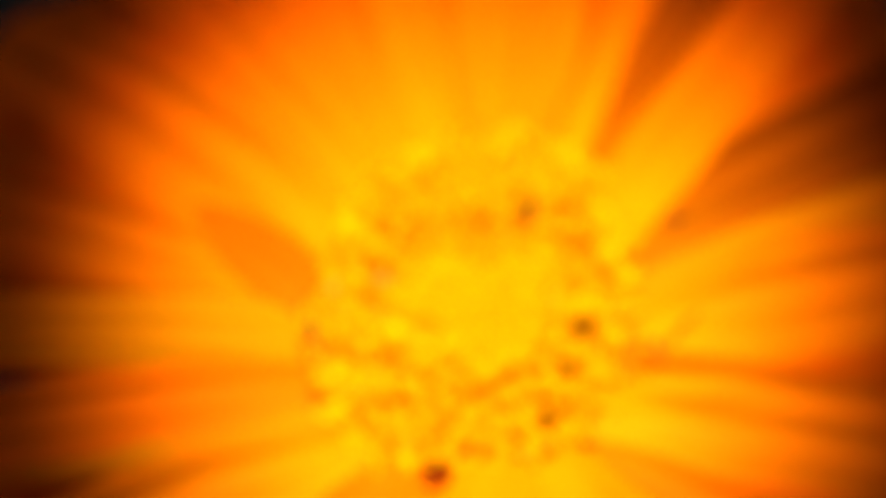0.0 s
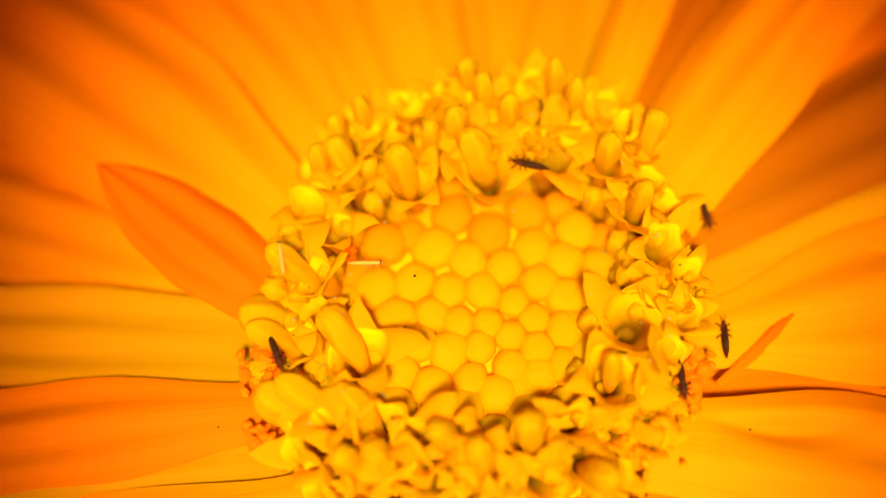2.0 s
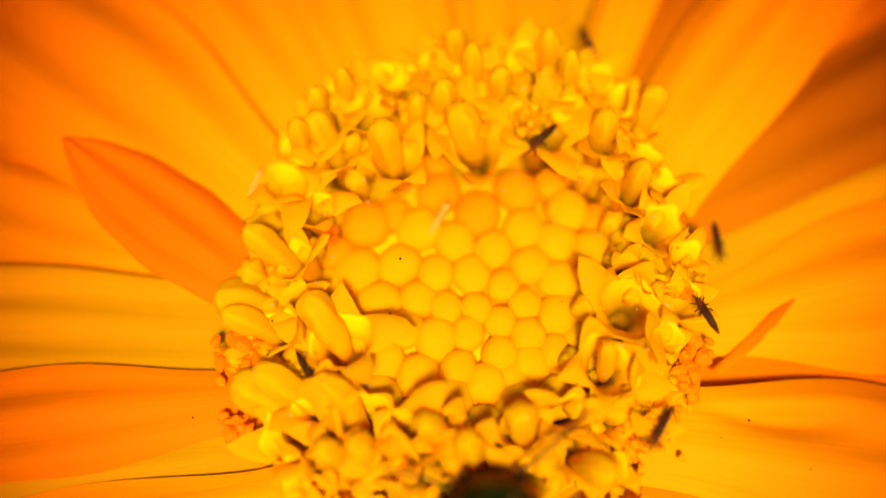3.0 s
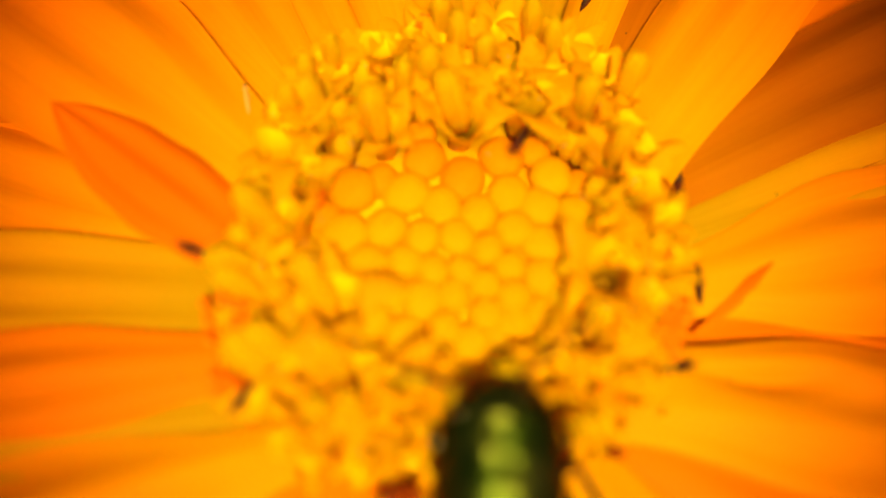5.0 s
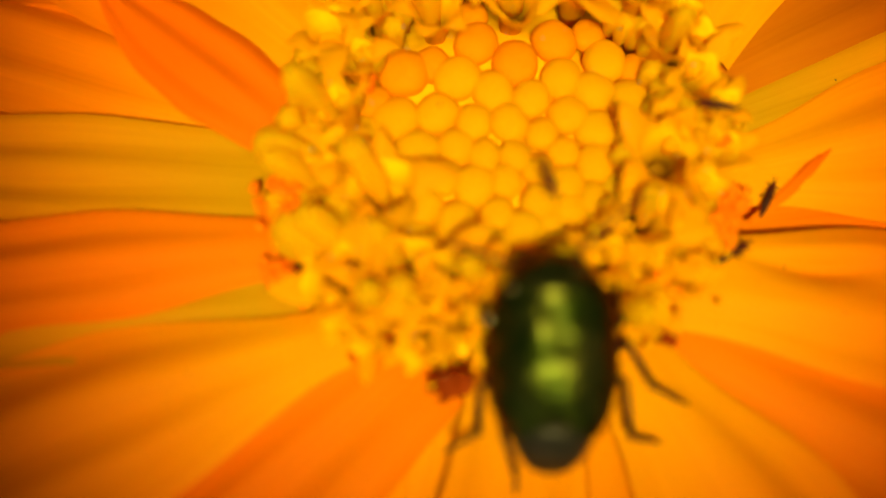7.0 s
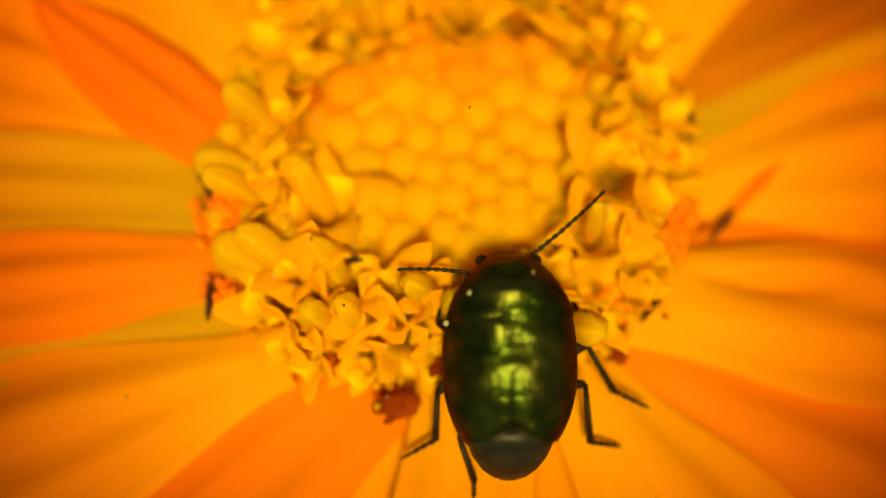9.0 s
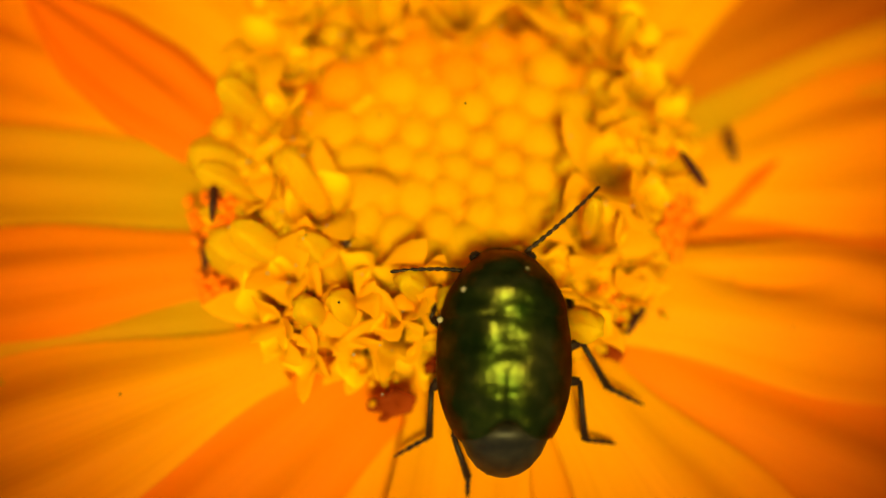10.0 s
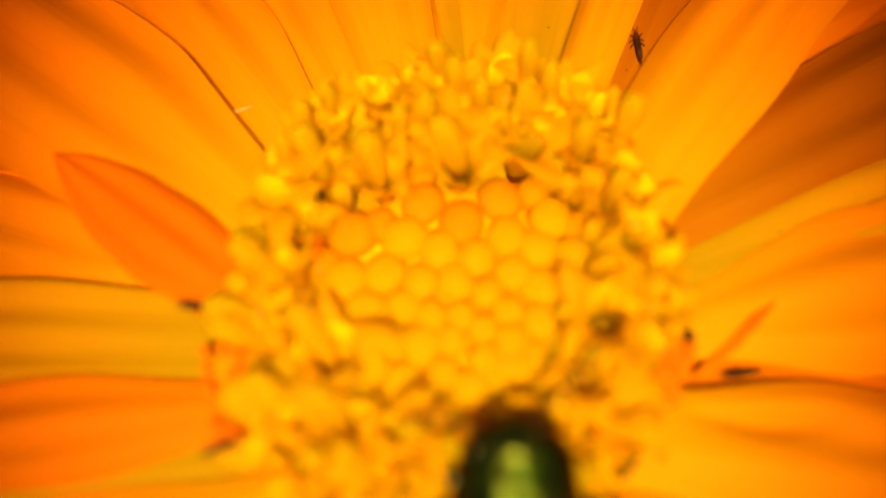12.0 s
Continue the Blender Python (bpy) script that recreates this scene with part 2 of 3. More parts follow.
def petal(x, y, toward, wide0, wide1, long, z0=-0.6, rise=6.0, curve=-0.012, cup=0.10, twist=0.0, bend=0.0, mat=None, seed=0, label="", pointed=False, crease=None):
    """One ray petal from its foot at x, y (mm): strap-shaped, ribbed, three-toothed at the tip.
    crease: where across it (-1 to 1), how deep (mm), and from where to where along it a fold runs; rise: degrees at the foot; curve: how it bows down (-) or up; cup: how far its rims stand up; bend: sideways sweep in mm."""
    rnd = random.Random(seed)
    nu, nv = 48, 21
    half = 0.022
    top, uvs = [], []
    ph = rnd.uniform(0, 6)
    for i in range(nu):
        u = i / (nu - 1)
        grow = min(1.0, u * long / 6.7)
        w = wide0 + (wide1 - wide0) * (grow * grow * (3 - 2 * grow))
        if pointed:
            w = wide0 + (wide1 - wide0) * math.sin(min(u / 0.55, 1.0) * math.pi / 2) ** 1.3
            if pointed == "acute" and u > 0.35:
                w *= max(0.03, 1 - ((u - 0.35) / 0.66) ** 2.6)
            elif u > 0.6 and pointed != "acute":
                w *= math.sqrt(max(0.02, 1 - ((u - 0.6) / 0.405) ** 2.2))
        elif u > 0.86:
            w *= math.sqrt(max(0.0, 1 - ((u - 0.86) / 0.15) ** 2)) * 0.8 + 0.2
        w *= 1 + 0.035 * math.sin(9 * u + ph) + 0.02 * math.sin(23 * u + 2 * ph)
        for j in range(nv):
            v = 2 * j / (nv - 1) - 1
            tooth = 0.0
            if u > 0.9 and not pointed:
                tooth = (u - 0.9) * 10 * 0.5 * (abs(math.sin(1.5 * math.pi * (v + 1) / 1.0)) - 0.5)
            s = u * long + tooth
            a = radians(twist) * u
            yy, up = v * w / 2, cup * w * (v * v - 0.35) + 0.040 * w * math.cos(2.5 * math.pi * v + ph) * min(1, u * 3)
            if crease and crease[2] < u < crease[3]:
                at = (u - crease[2]) / (crease[3] - crease[2])
                bow = crease[0] - 0.22 * math.sin(math.pi * at)
                up -= crease[1] * math.sin(math.pi * at) * math.exp(-((v - bow) / 0.16) ** 2)
            side = yy * math.cos(a) - up * math.sin(a)
            hh = yy * math.sin(a) + up * math.cos(a)
            side += bend * u * u + 0.12 * math.sin(5 * u + ph) * u
            z = z0 + s * math.tan(radians(rise)) + curve * s * s + hh + 0.10 * math.sin(7 * u + ph + 1.3 * v) * u
            top.append((s, side, z))
            uvs.append((min(1.0, u * max(long, 10) / 16), (v + 1) / 2))
    verts = top + [(p[0], p[1], p[2] - 2 * half) for p in top]
    n = nu * nv
    faces = grid_faces(nu, nv, False)
    faces = [tuple(reversed(q)) for q in faces] + [tuple(k + n for k in q) for q in faces]
    rim = [j for j in range(nv)] + [i * nv + nv - 1 for i in range(1, nu)] + [(nu - 1) * nv + j for j in range(nv - 2, -1, -1)] + [i * nv for i in range(nu - 2, 0, -1)]
    uvs, k = uvs + uvs, len(rim)
    uvs += [uvs[i] for i in rim] * 2
    faces += [(2 * n + i, 2 * n + (i + 1) % k, 2 * n + k + (i + 1) % k, 2 * n + k + i) for i in range(k)]
    verts += [verts[i] for i in rim] + [verts[i + n] for i in rim]
    me = mesh_of("petal", verts, faces, mat or M_PETAL, uvs)
    return part("petal", me, flower, mmpose(x, y, 0, 0, 0, toward), label)


# front and middle rows, from the top round clockwise
petal(-0.70, 5.6, 105, 2.2, 3.4, 22, z0=-0.4, cup=-0.20, seed=1)
petal(1.81, 5.6, 86, 2.9, 5.4, 22, z0=-1.7, rise=4, cup=0.08, mat=M_PETAL_YELLOW, seed=2)
petal(3.6, 5.3, 69, 1.6, 1.9, 22, z0=-0.4, cup=-0.26, seed=3)
petal(5.3, 3.3, 53, 3.2, 4.1, 22, z0=0.0, cup=-0.20, seed=4)
# the next two petals lie shaded; their dark colour paints that shade in
petal(4.7, 4.6, 62, 1.6, 2.8, 22, z0=-0.95, rise=5.5, cup=0.0, mat=M_PETAL_SHADED, seed=30)
petal(6.2, 2.5, 28, 2.8, 5.2, 22, z0=-0.8, rise=4.5, cup=-0.10, twist=5, mat=M_PETAL_SHADED, seed=25)
petal(6.2, 1.0, 20, 2.6, 4.2, 22, z0=-1.0, rise=4.7, cup=-0.10, mat=M_PETAL_YELLOW, seed=5)
petal(6.4, -0.50, 11, 2.1, 5.0, 22, z0=-0.8, cup=-0.12, seed=6)
petal(6.3, -2.0, 5.5, 1.6, 3.4, 22, z0=-1.6, rise=4.6, cup=-0.02, mat=M_PETAL_DEEP, seed=32)
petal(5.2, -3.65, -7, 2.7, 4.7, 22, z0=-0.4, rise=4.5, cup=-0.10, bend=0.0, seed=8, crease=(0.62, 0.55, 0.07, 0.30))
petal(5.4, -4.9, -20, 2.6, 6.0, 22, z0=-1.0, rise=4, cup=-0.04, mat=M_PETAL_DEEP, seed=9)
petal(4.8, -5.6, -38, 2.0, 4.4, 22, z0=-1.4, rise=4, cup=0.0, mat=M_PETAL_DEEP, seed=28)
petal(3.6, -5.7, -55, 2.6, 5.6, 22, z0=-0.7, cup=-0.12, seed=26)
petal(7.4, -1.9, 42, 0.2, 0.36, 3.6, z0=-0.70, rise=6, cup=-0.1, mat=M_PETAL_DEEP, seed=29, pointed=True, label="narrow deep-orange folded petal rim")
petal(1.0, -5.8, -97, 3.2, 4.6, 22, z0=-0.6, cup=-0.12, seed=10)
petal(-2.1, -5.9, -136, 3.3, 5.0, 22, z0=-1.4, rise=4, cup=0.04, mat=M_PETAL_DEEP, seed=11)
petal(-4.5, -5.3, 202, 1.8, 5.4, 22, z0=-0.45, cup=-0.14, seed=12)
petal(-5.4, -3.9, 184, 1.6, 3.4, 22, z0=-0.8, rise=5, cup=0.0, mat=M_PETAL_YELLOW, seed=27)
petal(-5.6, -2.65, 187, 1.7, 3.4, 22, z0=-0.5, cup=-0.12, mat=M_PETAL_DEEP, seed=13)
petal(-5.8, -0.7, 177, 2.5, 3.2, 22, z0=-0.9, rise=5, cup=0.0, mat=M_PETAL_YELLOW, seed=14)
petal(-5.55, 0.2, 142, 2.0, 2.9, 7.4, z0=0.3, rise=6.5, cup=-0.10, bend=0.15, mat=M_PETAL_FOLD, seed=15, pointed="acute", label="short deep-orange petal folded over its neighbours")
petal(-6.0, 1.0, 161, 2.2, 4.4, 22, z0=-1.5, rise=4.6, cup=-0.10, seed=16)
petal(-4.7, 2.1, 143, 3.0, 6.1, 22, z0=-0.1, cup=-0.07, seed=17)
petal(-3.4, 4.2, 130, 2.2, 4.6, 22, z0=-1.1, rise=5, cup=-0.10, seed=18)
petal(-2.1, 5.2, 117, 1.6, 3.7, 22, z0=-1.6, rise=5, cup=0.0, seed=19)
# back row, lower, between them
for k in range(17):
    a = 360 * (k + 0.35) / 17
    petal(6.0 * math.cos(radians(a)), 6.0 * math.sin(radians(a)), a + 4 * math.sin(k * 2.1), 3.0, 7.4, 20.5 + (k % 3), z0=-1.9, rise=4.0, mat=M_PETAL, seed=40 + k)


# ---------- disc florets ----------
def crumpled(verts, amount, often, seed):
    """The same corners pushed about by a smooth random field."""
    return [tuple(Vector(p) + amount * noise.noise_vector(Vector(p) * often + Vector((seed * 7.3, 0, 0)))
                  + 0.3 * amount * noise.noise_vector(Vector(p) * often * 3 + Vector((0, seed * 5.1, 0)))) for p in verts]


def strip(verts, edge, other):
    """The narrow rim that closes a thin wall, with corners of its own so that it stays crisp."""
    k = len(edge)
    return [verts[i] for i in edge] + [verts[i] for i in other], [(i + k, i + 1 + k, i + 1, i) for i in range(k - 1)]


def bud_mesh(name, mat, tall=1.35, seed=0):
    """Closed floret bud of radius 1 mm, to be scaled: round head with five faint seams that meet at the crown."""
    ph = random.Random(seed).uniform(0, 6)
    prof = []
    for i in range(13):
        a = math.pi * (0.12 + 0.88 * i / 12)
        prof.append((math.sin(a) ** 0.78 if i < 12 else 0.02, tall * (0.1 - 0.5 * math.cos(a))))
    v, f = lathe(prof, 24, lambda a, i: 1 + (0.02 * math.cos(5 * a + ph) + 0.035 * math.cos(2 * a + ph * 2)) * min(1, (13 - i) / 4))
    return mesh_of(name, crumpled(v, 0.05, 1.1, seed), f, mat)


def club_mesh(name, mat, r=0.5, tall=2.6, seed=0):
    """Long floret about to open, or its column of anthers: narrow foot, fat blunt head with five shallow ribs."""
    ph = random.Random(seed).uniform(0, 6)
    shape = ((0.5, 0), (0.62, 0.15), (0.78, 0.3), (0.92, 0.45), (1.0, 0.6), (1.0, 0.73), (0.9, 0.84), (0.7, 0.92), (0.42, 0.975), (0.18, 0.995), (0.02, 1.0))
    v, f = lathe([(r * q, tall * h) for q, h in shape], 25, lambda a, i: 1 + (0.02 + 0.014 * i) * math.cos(5 * a + ph) + 0.06 * math.sin(2 * a + i * 0.4 + ph))
    return mesh_of(name, crumpled(v, 0.11, 1.1, seed + 20), f, mat)


def cup_mesh(name, mat, seed=0, lobe=0.55, tip=(10, 80)):
    """Open floret with a mouth 1 mm in radius, to be scaled: deep trumpet whose rim runs out into five uneven pointed lobes."""
    rnd = random.Random(seed)
    n, tall, wall = 40, 3.2, 0.06
    ph, oval = rnd.uniform(0, 6), rnd.uniform(0.03, 0.14)
    size = [lobe * rnd.uniform(0.3, 1.6) for _ in range(5)]
    spread = [radians(rnd.uniform(*tip)) for _ in range(5)]
    sway = [rnd.uniform(-0.35, 0.35) for _ in range(5)]
    prof = [(0.3, 0.0), (0.38, 0.25), (0.5, 0.45), (0.65, 0.62), (0.8, 0.78), (0.92, 0.92), (1.0, 1.0)]
    rows = []
    for q, h in prof:
        rows.append([])
        for j in range(n):
            a = 2 * math.pi * j / n
            keel = 1 + (0.05 * q * math.cos(5 * a) + oval * math.cos(2 * a + ph) + 0.03 * math.sin(3 * a + ph)) * min(1.0, h * 1.5)
            rows[-1].append((q * keel, a, tall * h - 0.10 * (1 - math.cos(5 * a)) * (h > 0.9)))
    for k in range(1, 6):
        t = k / 5
        rows.append([])
        for j in range(n):
            rho, a, z = rows[len(prof) - 1][j]
            p = (5 * j / n + 0.5) % 1.0
            w = int(5 * j / n + 0.5) % 5
            reach = size[w] * (1 - abs(2 * p - 1)) ** 1.15 + 0.015
            lean = spread[w] + 0.35 * t
            rows[-1].append((rho + reach * t * math.sin(lean), a + sway[w] * t * t * (1 - abs(2 * p - 1)), z + reach * t * math.cos(lean) * 0.9))
    outer = [(r * math.cos(a), r * math.sin(a), z) for row in rows for r, a, z in row]
    inner = []
    for i, row in enumerate(rows):
        thick = wall if i < len(prof) else wall * (1 - 0.13 * (i - len(prof) + 1))
        for r, a, z in row:
            k = max(r - thick * (1.0 if i < len(prof) else 0.45), 0.03)
            inner.append((k * math.cos(a), k * math.sin(a), (z if i else 0.2) + (0.6 * thick if i >= len(prof) - 1 else 0.0)))
    m = len(outer)
    faces = grid_faces(len(rows), n) + [tuple(reversed([k + m for k in q])) for q in grid_faces(len(rows), n)]
    faces += [tuple(reversed(range(n))), tuple(m + j for j in range(n))]
    lip = [(len(rows) - 1) * n + j for j in range(n)] + [(len(rows) - 1) * n]
    v, f = joined((outer + inner, faces), strip(outer + inner, lip, [k + m for k in lip]))
    me = mesh_of(name, crumpled(v, 0.17, 1.0, seed), f, mat)
    # the throat inside the tube is olive, with the shade of its depth painted in
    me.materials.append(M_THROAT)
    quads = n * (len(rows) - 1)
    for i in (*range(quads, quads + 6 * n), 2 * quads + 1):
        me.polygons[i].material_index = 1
    return me


BUD_MESHES = [bud_mesh("bud", M_BUD, 1.35, s) for s in range(5)]
BUD_ORANGE = bud_mesh("bud_orange", M_BUD_ORANGE, 1.35, 9)
CLUBS = [club_mesh("club", M_FLORET, 0.5 + 0.03 * (s % 3), 2.5 + 0.12 * (s % 3), s) for s in range(5)]
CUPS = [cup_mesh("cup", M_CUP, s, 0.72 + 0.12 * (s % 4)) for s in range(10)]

placed = []


def bud(x, y, r, mesh, z=-0.02):
    """Closed bud whose crown shows at x, y, r millimetres in radius."""
    d = math.hypot(x - 0.4, y)
    part("bud", mesh, flower, leaning(x, y, z - 0.55 * r - 0.016 * d * d, math.degrees(math.atan2(y, x - 0.4)), 3.0 * d, 70 * len(placed)), size=1.07 * r)
    placed.append((x, y, r))


# closed buds in the middle of the disc, in their spiral: place and radius
BUDS = [(-1.03, 1.93, 0.66), (1.88, 1.93, 0.60), (-0.05, 1.58, 0.60), (2.79, 1.57, 0.60), (-2.81, 0.75, 0.66), (-1.63, 0.92, 0.60), (1.02, 1.37, 0.55), (2.08, 0.91, 0.57),
        (-0.60, 0.68, 0.52), (0.39, 0.67, 0.55), (3.11, 2.43, 0.63), (-2.22, -0.14, 0.63), (-1.11, 0.01, 0.51), (-0.32, -0.26, 0.47), (0.55, -0.27, 0.45), (1.29, 0.35, 0.46),
        (1.91, -0.15, 0.45), (2.86, 0.47, 0.60), (1.20, -0.65, 0.45), (0.29, -0.98, 0.47), (-0.60, -1.13, 0.60), (-1.55, -0.88, 0.57), (1.99, -1.06, 0.52), (2.86, -0.47, 0.60)]
BUDS_LOW = [(-2.13, -1.75, 0.60), (-1.11, -2.18, 0.60), (0.02, -1.95, 0.50), (1.20, -1.56, 0.51), (0.81, -2.38, 0.57), (-0.21, -2.88, 0.63), (2.06, -1.76, 0.51), (2.85, -1.56, 0.55),
            (-2.88, -0.92, 0.63), (-2.25, -2.80, 0.63), (0.72, -3.66, 0.60), (-1.31, -3.42, 0.57), (1.67, -2.96, 0.57), (2.84, -2.81, 0.60), (3.81, 1.33, 0.63), (3.88, 0.16, 0.63), (3.56, -1.33, 0.66)]
for k, (x, y, r) in enumerate(BUDS + BUDS_LOW):
    bud(x, y, r, BUD_MESHES[k % 5])
for x, y, r in ((0.58, 2.36, 0.66), (1.69, 2.99, 0.63), (-0.52, 2.92, 0.63), (-2.57, 2.06, 0.71)):
    bud(x, y, r, BUD_ORANGE)


def floret(x, y, wide, lean=12.0, toward=None, style=None, kind=0, plump=1.0, top=0.9, long=2.5):
    """Open floret whose mouth, so many mm wide, is at x, y, leaning outward; style: degrees by which the club in its mouth leans, None for an empty mouth, and which way."""
    a = math.degrees(math.atan2(y, x)) if toward is None else toward
    r, tall = wide / 2, 3.2 * long / 2.5
    reach = long * 1.0 * math.sin(radians(lean))
    m = leaning(x - reach * math.cos(radians(a)), y - reach * math.sin(radians(a)), top - long * math.cos(radians(lean)), a, lean, 0)
    ob = part("open_floret", CUPS[kind % 10], flower, m @ mmpose(0, 0, 0, 0, 0, 31 * kind), size=(r, r, long / 3.2))
    placed.append((x, y, r))
    if style is not None:
        angle, way = style
        club_at = leaning(x, y, top - 1.0, way, angle, 40 * kind) @ mmpose(0, 0, -0.2)
        k = 0.80 * plump * wide / 1.25
        place = ob.matrix_basis.inverted() @ club_at @ Matrix.Diagonal((k, k, 0.92, 1))
        child = part("style", CLUBS[kind % 5], ob)
        child.matrix_basis = place
    return ob


def club(x, y, lean=25.0, size=1.0, top=1.0, toward=None, plump=1.0):
    """Unopened long floret whose head shows at x, y."""
    a = math.degrees(math.atan2(y, x)) if toward is None else toward
    reach = 1.8 * size * math.sin(radians(lean))
    m = leaning(x - reach * math.cos(radians(a)), y - reach * math.sin(radians(a)), top - 2.3 * size * math.cos(radians(lean)), a, lean, 40 * len(placed))
    part("floret_bud", CLUBS[len(placed) % 5], flower, m, size=(size * plump, size * plump, size))
    placed.append((x, y, 0.5 * size))


# the ring of open florets, going round from the top
floret(-1.76, 3.20, 1.45, 6, 110, (26, 118), 0, 0.95)
floret(0.50, 3.58, 1.75, 6, 100, (24, 125), 1, 0.85)
floret(2.30, 4.12, 1.80, 6, 80, None, 2)
floret(4.01, 3.81, 1.25, 8, 60, (8, 90), 3)
floret(-3.39, 3.44, 1.25, 10, 130, (28, 125), 4)
floret(-4.01, 1.81, 1.15, 12, 150, None, 5)
floret(5.62, 1.40, 1.35, 14, 10, None, 6)
floret(4.68, 0.32, 0.80, 6, 0, None, 7, long=2.2)
floret(5.37, -0.15, 0.62, 8, 0, None, 8, long=2.2)
floret(4.74, -0.99, 1.85, 4, -60, None, 9)
floret(6.22, -0.61, 1.25, 20, 20, None, 0)
floret(4.11, -2.60, 1.65, 6, -60, (10, 100), 1, 0.5)
floret(3.03, -3.83, 1.15, 8, -60, None, 2)
floret(4.85, 2.40, 1.25, 10, 30, (12, 60), 3, 0.9)
floret(5.10, 4.27, 1.10, 20, 45, (20, 60), 4)
floret(-3.27, -1.86, 1.75, 10, 150, (40, 128), 5, 0.85)
floret(-3.98, -3.48, 1.40, 14, 170, (54, 150), 6, 0.95)
floret(-4.60, -4.40, 1.85, 24, 200, None, 7, top=0.6)
floret(-2.69, -3.95, 1.60, 10, 150, (40, 135), 8, 0.85)
floret(-1.47, -4.57, 1.75, 12, 215, None, 9)
floret(-3.01, -5.19, 1.20, 20, 225, (30, 150), 0, top=0.7)
floret(-0.35, -4.35, 1.15, 10, 250, (20, 140), 1)
floret(-1.25, -5.60, 1.25, 22, 250, None, 2, top=0.7)
floret(0.50, -5.10, 1.35, 16, 265, (20, 110), 3, top=0.8)
floret(1.80, -4.40, 1.30, 12, 285, (18, 100), 4)
floret(2.10, -5.60, 1.30, 24, 290, None, 5, top=0.7)
floret(4.30, -4.10, 1.15, 20, 310, None, 6, top=0.7)
floret(3.30, -5.00, 1.20, 22, 300, (20, 330), 7, top=0.7)
floret(5.40, -3.20, 1.15, 22, 330, None, 8, top=0.7)
floret(6.30, 0.60, 1.00, 24, 10, None, 1, top=0.8)
floret(5.75, -1.75, 1.10, 20, 345, None, 3, top=0.8)
floret(5.85, 2.55, 1.10, 24, 25, None, 9, top=0.8)
floret(-4.55, 0.45, 1.10, 20, 165, (40, 150), 2)
floret(-5.00, -1.45, 1.25, 30, 170, (46, 160), 8, top=0.7)
# back rows towards the petals
for k, (x, y, lean, size) in enumerate(((-0.50, 5.85, 20, 1.0), (0.43, 5.55, 18, 1.0), (1.90, 5.95, 18, 1.1), (3.06, 5.50, 16, 1.05), (-2.51, 4.70, 24, 1.1), (-3.75, 4.40, 28, 1.05), (-1.40, 5.30, 22, 1.0), (-0.35, 4.60, 16, 1.1),
                                        (4.60, 5.00, 24, 0.95), (1.20, 5.05, 14, 1.05), (-4.67, 2.75, 30, 1.1))):
    way = 90 + (20 if x < -1 else -8 if x > 2 else 6)
    floret(x, y, 1.35 * size, 0.5 * lean, way, (0.6 * lean, way) if k % 2 else None, k + 5, 0.7, top=0.8, long=2.1)
for k, (x, y, w) in enumerate(((-1.9, 5.65, 1.2), (0.0, 6.15, 1.25), (1.25, 6.1, 1.2), (2.55, 6.05, 1.2), (3.85, 5.6, 1.2), (-3.1, 5.1, 1.2), (0.4, 4.85, 1.3), (-1.1, 4.4, 1.2), (3.3, 4.7, 1.3), (-4.3, 3.6, 1.2), (5.2, 3.35, 1.1))):
    floret(x, y, w, 12, 90 + 9 * (-x), (10, 100) if k % 2 else None, k + 3, 0.75, top=0.8, long=1.9)
club(-5.50, -2.85, 62, 1.10, 0.6, 160, 1.05)
club(-5.90, -0.40, 62, 1.05, 0.55, 165, 1.05)
club(-5.95, -1.95, 60, 0.95, 0.35, 175)
floret(-4.50, -5.35, 1.15, 38, 215, None, 3, top=0.45, long=2.0)
floret(-3.75, -5.95, 1.10, 40, 228, None, 6, top=0.40, long=2.0)
floret(-2.33, -6.10, 1.15, 38, 240, None, 8, top=0.45, long=2.0)
floret(-0.20, -6.00, 1.15, 34, 262, None, 4, top=0.50, long=2.0)
floret(-2.00, -5.10, 1.10, 22, 235, (30, 140), 9, top=0.65, long=2.2)
floret(-3.60, -4.75, 1.10, 24, 215, None, 2, top=0.65, long=2.2)
club(-5.35, 1.00, 45, 0.95, 0.6, 150)
# small buds at the edge of the disc, and closed florets that fill what is left of the ring
rnd = random.Random(5)
for k in range(1500):
    a, r = rnd.uniform(0, 2 * math.pi), rnd.uniform(1.8, 4.2)
    x, y = 0.4 + r * math.cos(a), 0.1 + r * math.sin(a)
    if min(math.hypot(x - u, y - v) - q for u, v, q in placed) > 0.10:
        bud(x, y, rnd.uniform(0.46, 0.58), BUD_ORANGE if y > 1.2 else BUD_MESHES[k % 5], z=-0.15)
for k in range(900):
    a = rnd.uniform(0, 2 * math.pi)
    r = rnd.uniform(3.0, 6.5 if math.cos(a) > -0.3 else 5.8)
    x, y = 0.25 + r * math.cos(a), r * math.sin(a) - 0.1
    if min(math.hypot(x - u, y - v) - q for u, v, q in placed) > 0.30:
        if r > 4.2 and k % 3:
            floret(x, y, rnd.uniform(0.7, 1.0), 5 * (r - 3), None, None, k, top=0.62, long=1.8)
        else:
            club(x, y, 6 + 5 * (r - 3), rnd.uniform(0.72, 0.9), top=0.55 - 0.05 * r)
for k in range(1600):
    a, r = rnd.uniform(0, 2 * math.pi), rnd.uniform(3.4, 6.0)
    x, y = 0.1 + r * math.cos(a), r * math.sin(a)
    if min(math.hypot(x - u, y - v) - q for u, v, q in placed) > 0.06:
        club(x, y, 4 * (r - 3), rnd.uniform(0.5, 0.7), top=0.5, plump=1.1)
